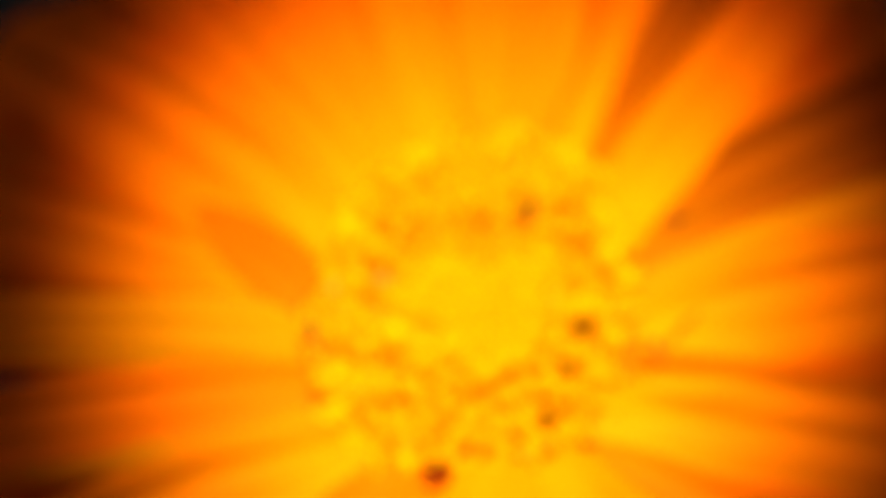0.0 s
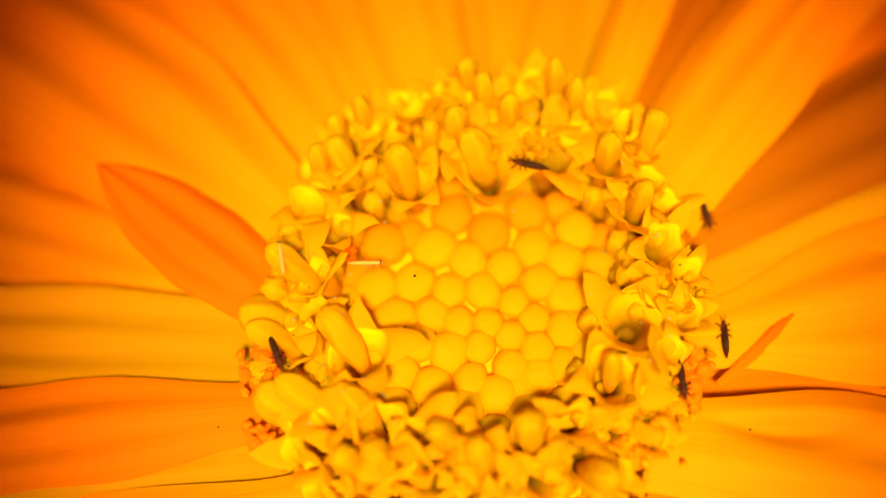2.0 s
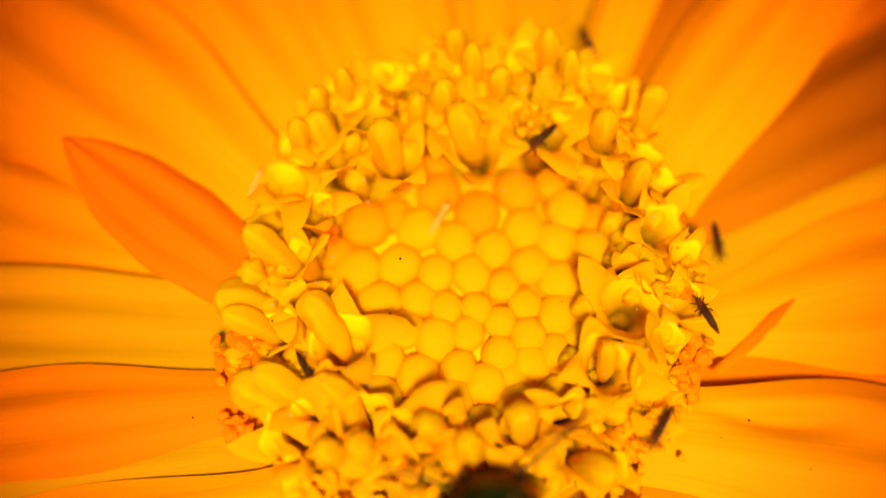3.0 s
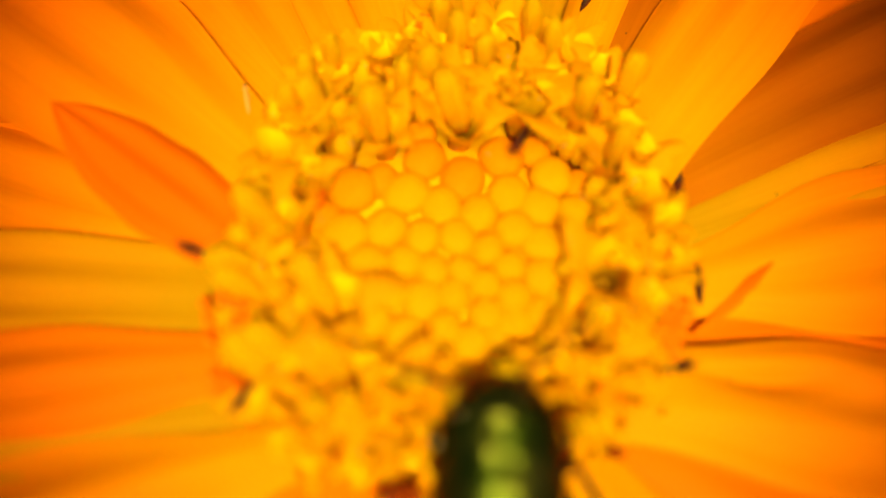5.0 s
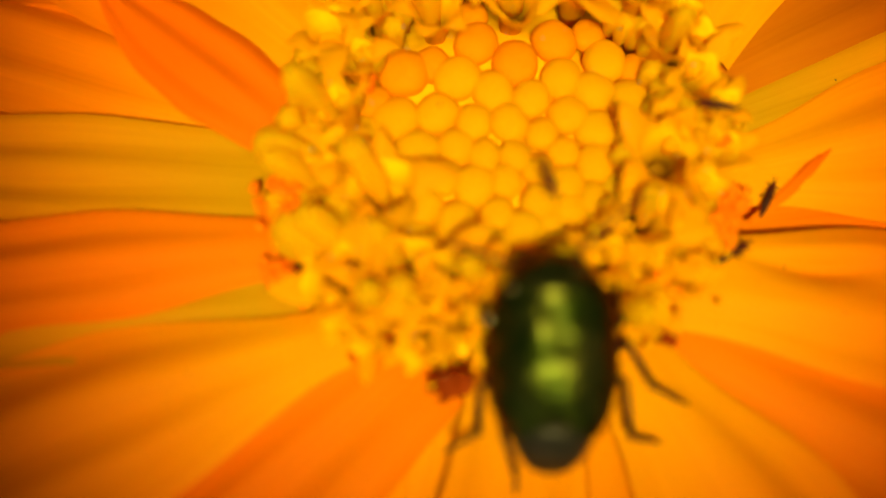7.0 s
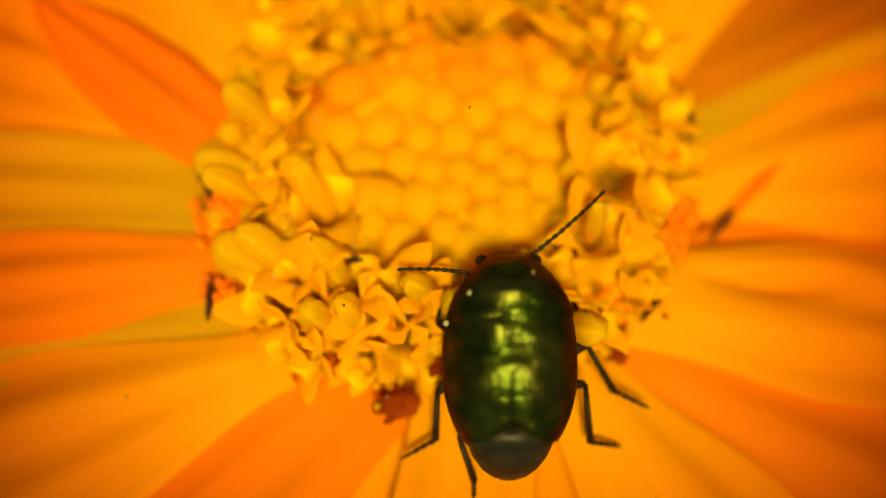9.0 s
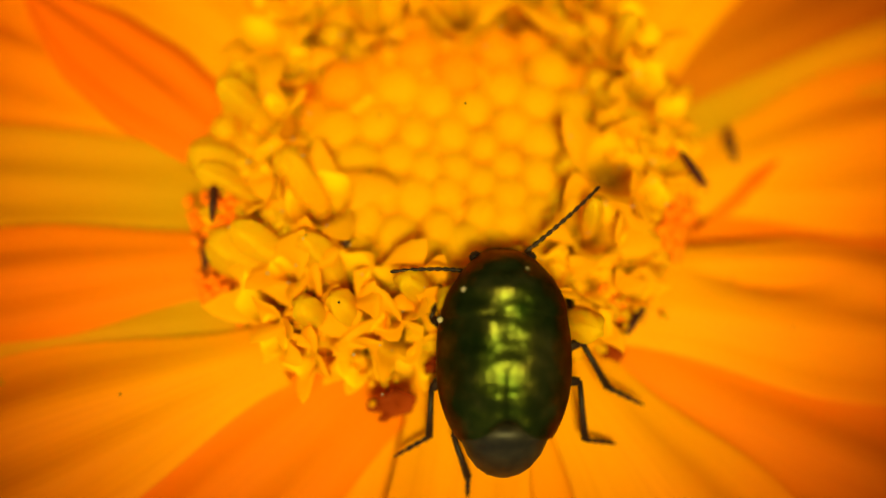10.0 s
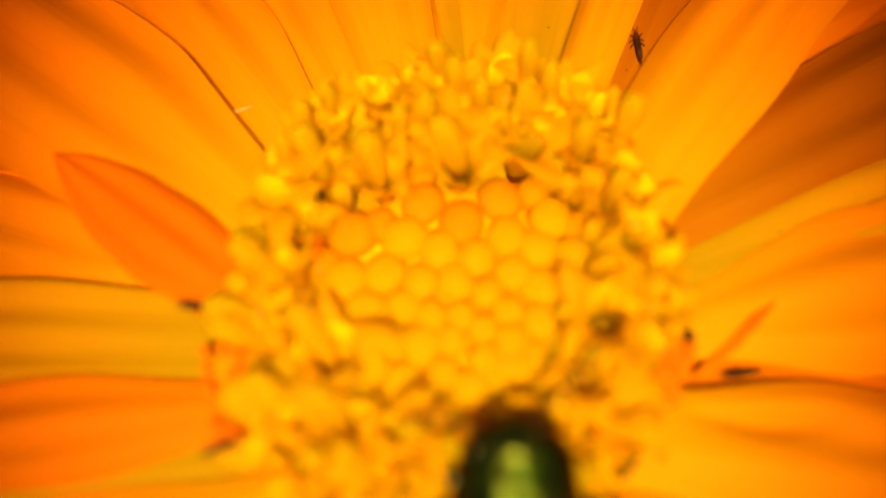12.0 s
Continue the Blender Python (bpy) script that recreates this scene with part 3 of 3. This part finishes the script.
for k in range(1800):
    a, r = rnd.uniform(0, 2 * math.pi), rnd.uniform(4.4, 6.0)
    x, y = 0.1 + r * math.cos(a), r * math.sin(a)
    if min(math.hypot(x - u, y - v) - q for u, v, q in placed) > 0.0:
        club(x, y, 4 * (r - 3), rnd.uniform(0.42, 0.55), top=0.38, plump=1.3)


def crumb_mesh(name, mat, spread, count, seed):
    """Crumbly clump of dried anthers and pollen: small angular grains heaped together."""
    rnd = random.Random(seed)
    bodies = []
    for _ in range(count):
        d = Vector((rnd.gauss(0, 1), rnd.gauss(0, 1), rnd.gauss(0, 0.6))) * spread * 0.45
        q = rnd.uniform(0.07, 0.2)
        turn = Euler((rnd.uniform(0, 6), rnd.uniform(0, 6), 0)).to_matrix()
        prof = [(q * 0.4, -q * rnd.uniform(0.8, 1.8)), (q, -q * 0.4), (q * 0.9, q * 0.5), (q * 0.3, q * rnd.uniform(0.9, 2.0))]
        ph = rnd.uniform(0, 6)
        v, f = lathe(prof, 7, lambda a, i: 1 + 0.25 * math.sin(2 * a + ph + i))
        bodies.append(([tuple(turn @ Vector(p) + d) for p in v], f))
    v, f = joined(*bodies)
    return mesh_of(name, v, f, mat, smooth=False)


CRUMB_YELLOW = crumb_mesh("anther_clump", M_FLORET, 0.75, 34, 3)
CRUMB_ORANGE = crumb_mesh("anther_clump_orange", M_WITHER, 0.6, 26, 4)
CRUMB_BROWN = crumb_mesh("anther_clump_brown", M_BROWN, 0.42, 22, 6)
for k, (x, y, z, size) in enumerate(((6.0, -2.6, 0.1, 1.0), (5.3, -3.5, 0.2, 1.0), (4.6, -4.3, 0.1, 0.9), (3.9, -5.0, 0.0, 0.9), (1.9, 4.9, 1.1, 0.8), (6.5, 0.6, 0.2, 0.7), (-3.4, -5.0, 0.0, 0.9), (-1.6, -5.7, -0.1, 0.9), (-5.2, 1.3, 0.4, 0.6))):
    part("anther_clump", CRUMB_YELLOW, flower, mmpose(x, y, z, 0, 0, 50 * k), "crumbly yellow dried anthers with pollen", size)
for k, (x, y, z, size) in enumerate(((-6.25, -1.6, 0.2, 1.35), (-6.0, -2.1, 0.1, 1.2), (-5.8, -1.1, 0.3, 1.0), (-6.1, -3.7, 0.0, 0.9), (-5.0, 1.4, 0.6, 0.7), (6.6, -1.4, 0.2, 1.0), (6.3, -2.1, 0.2, 0.9), (-5.6, -4.2, -0.6, 0.9), (-0.62, 6.75, 0.75, 0.55), (-4.95, 4.25, 0.35, 0.3), (4.9, -4.0, 0.2, 0.7), (-4.9, 0.6, 0.2, 0.7), (6.4, 0.3, 0.5, 0.4), (-3.6, 1.9, 0.2, 0.5))):
    part("anther_clump", CRUMB_ORANGE, flower, mmpose(x, y, z, 0, 0, 50 * k), "shrivelled red-orange anthers", size)
for x, y, z, size, turn in ((-1.4, -6.9, -0.35, (1.3, 0.75, 0.5), 30), (-0.2, -5.9, 0.0, 0.7, 100), (4.8, -5.3, -0.3, 0.7, 0)):
    part("anther_clump", CRUMB_BROWN, flower, mmpose(x, y, z, 0, 0, turn), "withered brown anthers", size)


# ---------- the flower nods ----------
NOD = 18.0


def nodding(x, y, z, high=34.5, y0=0.5):
    """Where a point of the level flower goes when its face leans towards +y; its bearing from a point high above stays."""
    up = z
    for _ in range(6):
        m = (high - up) / (high - z)
        up = z - math.tan(radians(NOD)) * (y0 + (y - y0) * m)
    m = (high - up) / (high - z)
    return x * m, y0 + (y - y0) * m, up


def nod():
    turn = Matrix.Rotation(radians(-NOD), 4, "X")
    for ob in flower.children:
        if ob.name != "stem":
            m = ob.matrix_basis.copy()
            place = Vector(nodding(*(m.translation / MM))) * MM
            m.translation = (0, 0, 0)
            ob.matrix_basis = Matrix.Translation(place) @ turn @ m


nod()


# ---------- the beetle ----------
def build_beetle():
    bug = tagged(new("beetle"), "shiny metallic green leaf beetle with thin dark antennae and legs", "beetle")

    def shell(side):
        verts, nu, nv = [], 30, 26
        for lay in (0.0, 0.09):
            for i in range(nu):
                u = i / (nu - 1)
                y = 1.25 - u * 3.4
                q = max(0.0, (y + 0.1) / -2.85) if y < -0.1 else 0.0
                w = (1.74 + 0.06 * math.sin(math.pi * u)) * math.sqrt(max(0.02, 1 - q ** 2.3)) * (1 - 0.055 * max(0.0, 1 - u / 0.3) ** 2) - lay
                h = 1.62 * math.sqrt(max(0.03, 1 - 0.93 * q ** 2.2)) * (1 - 0.015 * max(0.0, 1 - u / 0.18) ** 2) - lay
                for j in range(nv):
                    a = radians(99 * j / (nv - 1))
                    x = w * math.sin(a)
                    z = 1.45 + h * (math.cos(a) if a < math.pi / 2 else math.cos(a) * 0.8) - (0.012 + 0.12 * max(0.0, u - 0.4)) * math.exp(-(x / 0.12) ** 2)
                    verts.append((side * x, y + 0.5 * max(0.0, (u - 0.7) / 0.3) ** 2 * math.exp(-(x / 0.5) ** 2), z))
        n = nu * nv
        faces = grid_faces(nu, nv, False)
        faces = faces + [tuple(reversed([k + n for k in q])) for q in faces]
        rim = [j for j in range(nv)] + [i * nv + nv - 1 for i in range(1, nu)] + [(nu - 1) * nv + j for j in range(nv - 2, -1, -1)] + [i * nv for i in range(nu - 2, 0, -1)]
        rim = rim[nv - 1:nu + 2 * nv - 2]
        more, quads = strip(verts, rim, [i + n for i in rim])
        faces += [tuple(i + 2 * n for i in q) for q in quads]
        verts += more
        if side < 0:
            faces = [tuple(reversed(q)) for q in faces]
        part("wing_case", mesh_of("wing_case", verts, faces, M_SHELL), bug)

    shell(1)
    shell(-1)

    def blob(name, rings, mat, label="", n=24, flat=0.0):
        """rings: (y, half width, top z, bottom z)"""
        verts = []
        for y, w, zt, zb in rings:
            for j in range(n):
                a = 2 * math.pi * j / n
                zc, hh = (zt + zb) / 2, (zt - zb) / 2
                verts.append((w * math.sin(a), y, zc + hh * math.cos(a)))
        faces = [tuple(reversed(q)) for q in grid_faces(len(rings), n)]
        faces += [tuple(range(n)), tuple(reversed([(len(rings) - 1) * n + j for j in range(n)]))]
        return part(name, mesh_of(name, verts, faces, mat), bug, label=label)

    blob("pronotum", [(0.8, 1.5, 2.7, 0.9), (0.97, 1.58, 2.96, 0.8), (1.1, 1.645, 3.045, 0.8), (1.25, 1.64, 3.054, 0.75), (1.4, 1.60, 3.06, 0.7), (1.65, 1.50, 3.04, 0.7), (1.95, 1.32, 2.96, 0.7), (2.25, 1.10, 2.76, 0.75), (2.5, 0.86, 2.44, 0.85), (2.68, 0.63, 2.08, 0.95), (2.8, 0.36, 1.7, 1.05)], M_SHELL, "dark green rounded neck shield")
    blob("head", [(2.0, 0.75, 1.5, 0.4), (2.4, 0.78, 1.4, 0.3), (2.75, 0.62, 1.15, 0.3), (2.9, 0.3, 0.9, 0.4)], M_SHELL)
    blob("abdomen", [(1.1, 1.45, 2.2, 0.55), (0.0, 1.58, 2.4, 0.45), (-1.2, 1.55, 2.2, 0.45), (-2.2, 1.2, 1.9, 0.6), (-2.9, 0.55, 1.4, 0.8)], M_CHITIN)
    blob("tail_plate", [(-1.7, 1.3, 2.45, 0.7), (-2.2, 1.15, 2.3, 0.65), (-2.6, 0.98, 2.0, 0.65), (-2.95, 0.72, 1.6, 0.7), (-3.15, 0.45, 1.25, 0.75), (-3.25, 0.15, 1.0, 0.8)], M_PYGID, "dull grey-brown tail plate")
    for s in (1, -1):
        v, f = lathe([(0.02, -0.2), (0.13, -0.12), (0.18, 0.0), (0.13, 0.12), (0.02, 0.2)], 12)
        part("eye", mesh_of("eye", v, f, M_CHITIN), bug, mmpose(s * 0.72, 2.62, 1.3, 0, s * 60, 0))

    for x, y, z in ((-1.1, 1.7, 2.58), (-1.70, 0.95, 1.9), (0.95, 1.5, 2.70), (0.5, 2.2, 2.60)):
        v, f = lathe([(0.01, -0.07), (0.06, -0.05), (0.085, 0.0), (0.06, 0.05), (0.01, 0.07)], 12)
        part("pollen_grain", mesh_of("pollen_grain", v, f, M_POLLEN), bug, mmpose(x, y, z), label="pale pollen grain stuck to the shell")

    def antenna(pts):
        ps, rs = [], []
        P = [Vector(p) for p in pts]
        seg = 11
        for k in range(seg * 3 + 1):
            t = k / (seg * 3)
            a, b, c = P
            ps.append(tuple((1 - t) ** 2 * a + 2 * t * (1 - t) * b + t * t * c))
            rs.append((0.04, 0.065, 0.07)[k % 3] * (1.0 - 0.25 * t))
        v, f = tube(ps, rs, 8)
        return part("antenna", mesh_of("antenna", v, f, M_CHITIN), bug)

    feeler = antenna([(-0.7, 2.5, 1.35), (-1.6, 2.55, 1.6), (-2.95, 2.2, 1.6)])
    antenna([(0.6, 2.75, 1.35), (1.6, 3.5, 1.7), (2.6, 4.5, 1.5)])

    def leg(hip, knee, ankle, toe):
        v, f = tube([hip, tuple((Vector(hip) + Vector(knee)) / 2), knee], [0.14, 0.17, 0.10], 10)
        thigh = mesh_of("leg", v, f, M_CHITIN)
        ob = part("leg", thigh, bug)
        v, f = tube([knee, tuple((Vector(knee) + Vector(ankle)) / 2), ankle], [0.07, 0.085, 0.11], 10)
        part("shin", mesh_of("shin", v, f, M_CHITIN), ob)
        A, T = Vector(ankle), Vector(toe)
        ps = [tuple(A.lerp(T, k / 9)) for k in range(10)]
        v, f = tube(ps, [0.05, 0.085, 0.045, 0.08, 0.045, 0.08, 0.04, 0.06, 0.04, 0.02], 8)
        part("foot", mesh_of("foot", v, f, M_CHITIN), ob)

    leg((1.2, 0.6, 0.8), (2.0, 0.9, 0.9), (1.9, 1.5, 0.35), (2.0, 2.0, 0.05))
    leg((-1.2, 0.6, 0.8), (-1.9, 1.0, 0.8), (-1.7, 1.6, 0.35), (-1.6, 2.1, 0.05))
    leg((1.4, 0.1, 0.8), (2.15, 0.35, 1.0), (2.95, -0.9, 0.35), (4.0, -1.4, 0.05))
    leg((-1.4, -0.4, 0.8), (-1.9, -0.9, 0.9), (-1.95, -2.2, 0.4), (-2.9, -2.75, 0.05))
    leg((1.3, -0.7, 0.8), (2.1, -0.7, 0.9), (2.3, -2.3, 0.35), (3.2, -2.45, 0.05))
    leg((-0.9, -1.2, 0.8), (-1.3, -2.2, 0.9), (-0.9, -3.3, 0.4), (-0.9, -4.0, 0.05))
    return bug, feeler


beetle, feeler = build_beetle()
beetle.scale = (0.95, 0.95, 0.95)


# ---------- small insects ----------
def build_thrips(label):
    bug = tagged(new("thrips"), label, "insect", group="thrips on the flower")

    def body(name, rings, mat=M_THRIPS):
        verts, n = [], 10
        for y, w, h in rings:
            for j in range(n):
                a = 2 * math.pi * j / n
                verts.append((w * math.sin(a), y, 0.17 + h * math.cos(a)))
        faces = [tuple(reversed(q)) for q in grid_faces(len(rings), n)] + [tuple(range(n)), tuple(reversed([(len(rings) - 1) * n + j for j in range(n)]))]
        part(name, mesh_of(name, verts, faces, mat), bug, size=0.77)

    body("abdomen", [(0.12, 0.12, 0.10), (0.0, 0.15, 0.12), (-0.12, 0.14, 0.115), (-0.25, 0.15, 0.12), (-0.37, 0.135, 0.11), (-0.5, 0.13, 0.105), (-0.62, 0.10, 0.085), (-0.74, 0.07, 0.06), (-0.9, 0.012, 0.015)])
    body("thorax", [(0.10, 0.12, 0.10), (0.2, 0.15, 0.12), (0.34, 0.14, 0.11), (0.42, 0.10, 0.09)])
    body("head", [(0.40, 0.085, 0.08), (0.48, 0.10, 0.085), (0.57, 0.085, 0.07), (0.62, 0.03, 0.03)])
    for sx in (1, -1):
        v, f = tube([(sx * 0.03, 0.6, 0.18), (sx * 0.07, 0.72, 0.2), (sx * 0.10, 0.86, 0.17)], [0.014, 0.017, 0.009], 6)
        part("antenna", mesh_of("antenna", v, f, M_THRIPS), bug, size=0.77)
        for y0, y1 in ((0.4, 0.58), (0.25, 0.22), (0.12, -0.05)):
            v, f = tube([(sx * 0.1, y0, 0.14), (sx * 0.22, (y0 + y1) / 2, 0.16), (sx * 0.30, y1, 0.0)], [0.03, 0.03, 0.018], 6)
            part("leg", mesh_of("leg", v, f, M_THRIPS), bug, size=0.77)
        v, f = tube([(sx * 0.03, 0.25, 0.29), (sx * 0.05, -0.2, 0.30), (sx * 0.02, -0.7, 0.25)], [0.03, 0.04, 0.012], 6)
        part("folded_wing", mesh_of("folded_wing", v, f, M_WING), bug, size=0.77, label="narrow greyish folded wing")
    return bug


def build_larva():
    bug = tagged(new("thrips_larva"), "tiny pale slender insect larva with two dark eyes", "insect", group="pale larvae on the flower")
    v, f = tube([(0, -0.55, 0.06), (0, -0.4, 0.09), (0, -0.1, 0.10), (0, 0.2, 0.10), (0, 0.4, 0.09), (0, 0.48, 0.08)], [0.015, 0.05, 0.06, 0.055, 0.045, 0.025], 10)
    part("body", mesh_of("body", v, f, M_PALE), bug, size=1.0)
    for sx in (1, -1):
        v, f = lathe([(0.005, -0.025), (0.025, -0.01), (0.025, 0.01), (0.005, 0.025)], 8)
        part("eye", mesh_of("eye", v, f, M_THRIPS), bug, mmpose(sx * 0.034, 0.42, 0.14), size=1.0)
        for y in (0.3, 0.1, -0.05):
            v, f = tube([(sx * 0.05, y, 0.06), (sx * 0.14, y + 0.04, 0.0)], [0.018, 0.010], 6)
            part("leg", mesh_of("leg", v, f, M_PALE), bug, size=1.0)
    return bug


def surface(x, y):
    """Height of the flower under a point, in millimetres."""
    hit, place, *_ = scene.ray_cast(bpy.context.evaluated_depsgraph_get(), (x * MM, y * MM, 8 * MM), (0, 0, -1))
    high = place.z / MM if hit and place.z > -0.02 else 0.0
    # over the disc it walks from lip to lip
    return max(high, 0.92 - math.tan(radians(NOD)) * y) if math.hypot(x, y) < 6.2 else high


def crawl(bug, rows):
    """Rows of seconds, x, y, heading in degrees from +x and, where it squeezes in between florets, its depth; the insect rests on what lies under it."""
    def stand(x, y, a, deep=0.0):
        u, v = x, y
        for _ in range(3):
            m = (34.5 - surface(u, v)) / 34.0
            u, v = x * m, 0.5 + (y - 0.5) * m
        return mmpose(u, v, surface(u, v) - 0.02 - deep, -NOD, 0, 0) @ mmpose(0, 0, 0, 0, 0, a - 90)

    walk(bug, [(t, stand(*place)) for t, *place in rows])


def sprinkle(name, mat, count, size, reach, seed, label):
    """Tiny grains lying about on the flower, as one part."""
    rnd = random.Random(seed)
    bodies = []
    for _ in range(count):
        a, r = rnd.uniform(0, 2 * math.pi), reach[0] + (reach[1] - reach[0]) * rnd.random()
        x, y = r * math.cos(a), r * math.sin(a)
        q = size * rnd.uniform(0.6, 1.4)
        h = surface(x, y)
        v, f = lathe([(q * 0.4, -q * 0.8), (q, -q * 0.2), (q * 0.8, q * 0.5), (q * 0.2, q * 0.9)], 6)
        bodies.append(([(u + x, w + y, k + h) for u, w, k in v], f))
    v, f = joined(*bodies)
    ob = part(name, mesh_of(name, v, f, mat), flower)
    return tagged(ob, label=label, kind="stuff")


bpy.context.view_layer.update()
sprinkle("pollen", M_POLLEN, 70, 0.028, (3.2, 6.6), 21, "scattered pale pollen grains")
sprinkle("dust", M_CHITIN, 26, 0.03, (1.0, 11.0), 22, "dark specks of dirt")

BEETLE_WAY = [(0.0, 1.2, -14.0), (1.5, 1.0, -11.3), (2.0, 0.9, -9.4), (2.5, 0.8, -7.9), (3.0, 0.85, -7.07), (3.2, 1.0, -6.84), (4.0, 1.2, -6.05), (4.8, 1.29, -5.8), (5.5, 1.5, -5.8), (6.0, 1.5, -5.85),
              (6.5, 1.5, -5.85), (7.0, 1.3, -5.56), (7.5, 1.4, -5.22), (7.7, 1.4, -5.25), (8.5, 1.55, -5.2), (9.5, 1.6, -5.15), (10.0, 1.55, -5.15), (10.5, 1.46, -5.01), (11.0, 1.7, -5.2), (11.5, 1.7, -5.6), (12.0, 1.9, -5.45)]


def motions():
    dark = "tiny slender blackish-brown thrips crawling over the flower"
    bpy.context.view_layer.update()
    crawlers = [
        [(0, 2.55, 3.9, 250), (1, 2.4, 4.2, 260), (1.5, 1.9, 4.2, 180), (2, 1.7, 4.35, 165), (2.5, 2.2, 4.4, 240), (3.2, 2.3, 4.4, 220), (4.8, 2.25, 3.5, 260), (5, 2.15, 3.4, 240),
         (5.5, 1.6, 2.6, 230), (6, 0.7, 1.5, 265), (6.5, 0.8, 0.2, 280), (7, 1.35, -1.0, 285), (7.5, 0.3, -2.85, 220), (7.7, -0.1, -3.0, 205), (8.4, -1.6, -2.9, 180), (9.3, -2.9, -2.75, 200, 0.8), (10, -3.0, -2.7, 215, 0.8), (10.5, -1.3, -2.85, 350), (11, -0.15, -3.25, 320), (12, 0.8, -4.6, 300)],
        [(0, 8.2, 3.5, 200), (0.5, 8.0, 3.4, 250), (1, 6.75, 2.8, 200), (1.5, 6.7, 3.0, 150), (2, 6.8, 2.9, 285), (2.5, 7.15, 1.85, 280), (3.2, 7.2, 1.55, 275), (4.8, 6.6, 1.9, 235), (5, 6.65, 2.4, 265), (6, 6.2, 1.5, 150), (7, 5.95, 1.15, 170, -0.35), (7.7, 6.15, 1.35, 10, -0.45), (9.5, 6.8, 0.6, 250), (10, 6.95, -0.4, 300), (12, 6.9, -0.9, 280)],
        [(0, 6.7, -0.2, 250), (0.5, 6.7, -0.4, 245), (1, 6.3, -0.8, 240), (1.5, 6.1, -1.35, 280), (2, 6.15, -2.0, 275), (2.5, 5.9, -2.45, 255), (3, 5.55, -3.5, 240), (3.2, 5.5, -3.7, 235), (4.8, 6.67, -2.91, 10), (5, 6.58, -3.0, 10), (7.5, 6.64, -2.9, 40), (9.3, 5.6, -4.1, 55), (12, 5.2, -4.5, 60)],
        [(0, 7.5, -1.5, 100), (1, 7.3, -1.0, 110), (2.5, 7.35, -0.6, 85), (3, 6.85, -0.35, 118), (3.2, 6.75, -0.05, 115), (5, 7.2, -0.6, 90), (9.3, 7.7, -1.7, 50), (9.5, 7.65, -1.25, 60), (10, 8.0, 0.4, 100), (11, 9.16, -1.52, 90), (11.5, 9.0, -2.1, 200), (12, 8.31, -1.97, 185)],
        [(0, 3.6, 15.0, 260), (1.5, 3.6, 13.5, 260), (2, 3.5, 10.8, 260), (2.5, 3.45, 7.7, 250), (3, 3.65, 7.0, 292), (3.2, 3.7, 6.95, 290), (5, 4.2, 7.6, 60), (9.5, 5.2, 8.0, 200), (11, 5.55, 7.65, 40), (11.5, 5.7, 7.6, 60), (12, 5.55, 7.2, 95)],
        [(0, -20, 1.5, 0), (1.5, -18, 1.4, 350), (3.2, -13, 1.0, 350), (4.8, -7.05, 0.35, 160), (5.5, -6.95, 0.2, 150), (7.5, -6.95, 0.2, 140, 0.35), (10.5, -6.0, -1.2, 85), (11, -6.8, 0.2, 165), (12, -6.95, 0.1, 170)],
        [(0, -6.3, -0.6, 280), (1.5, -6.0, -0.75, 275), (2.3, -5.2, -1.5, 300), (3, -4.15, -2.0, 300), (3.2, -4.2, -2.2, 290), (4.8, -5.5, -3.7, 230), (5, -5.66, -3.87, 235), (7.5, -6.1, -3.75, 200, 0.5), (9.5, -6.41, -3.68, 70), (10, -6.29, -2.5, 95), (10.5, -7.57, -4.15, 170), (11, -6.8, -3.95, 30), (12, -6.2, -3.85, 20)],
    ]
    for rows in crawlers:
        crawl(build_thrips(dark), rows)
    crawl(build_larva(), [(0, -5.3, 1.2, 60), (2.0, -5.5, 1.7, 100), (2.5, -5.5, 2.1, 110), (3, -5.6, 3.2, 70), (3.2, -5.1, 3.9, 75), (5, -5.5, 4.6, 100), (11, -5.5, 5.6, 205), (12, -5.8, 5.5, 200)])
    crawl(build_larva(), [(0, -3.4, 1.4, 0), (2.0, -3.0, 1.5, 0), (2.5, -2.6, 1.5, 355), (3, -0.5, 2.35, 60), (3.2, -0.45, 2.5, 60), (4.8, -1.2, 7.4, 110), (6, -2.0, 9.0, 110), (10.5, -2.6, 9.3, 95), (11, 0.2, 8.0, 20), (12, 1.2, 9.0, 60)])
    # the antenna on its -x side is raised until it has settled
    walk(feeler, [(t, mmpose(-0.72, 2.2, 1.35, 0, 0, a) @ mmpose(0.7, -2.5, -1.35)) for t, a in ((0, -26), (7.0, -28), (7.7, -32), (8.6, -17), (9.3, -10), (10.0, -8), (10.6, -22), (12.0, -22))])
    walk(beetle, [(t, mmpose(x, y, 0.2 - math.tan(radians(NOD)) * y, -8, 0, 0)) for t, x, y in BEETLE_WAY])


motions()
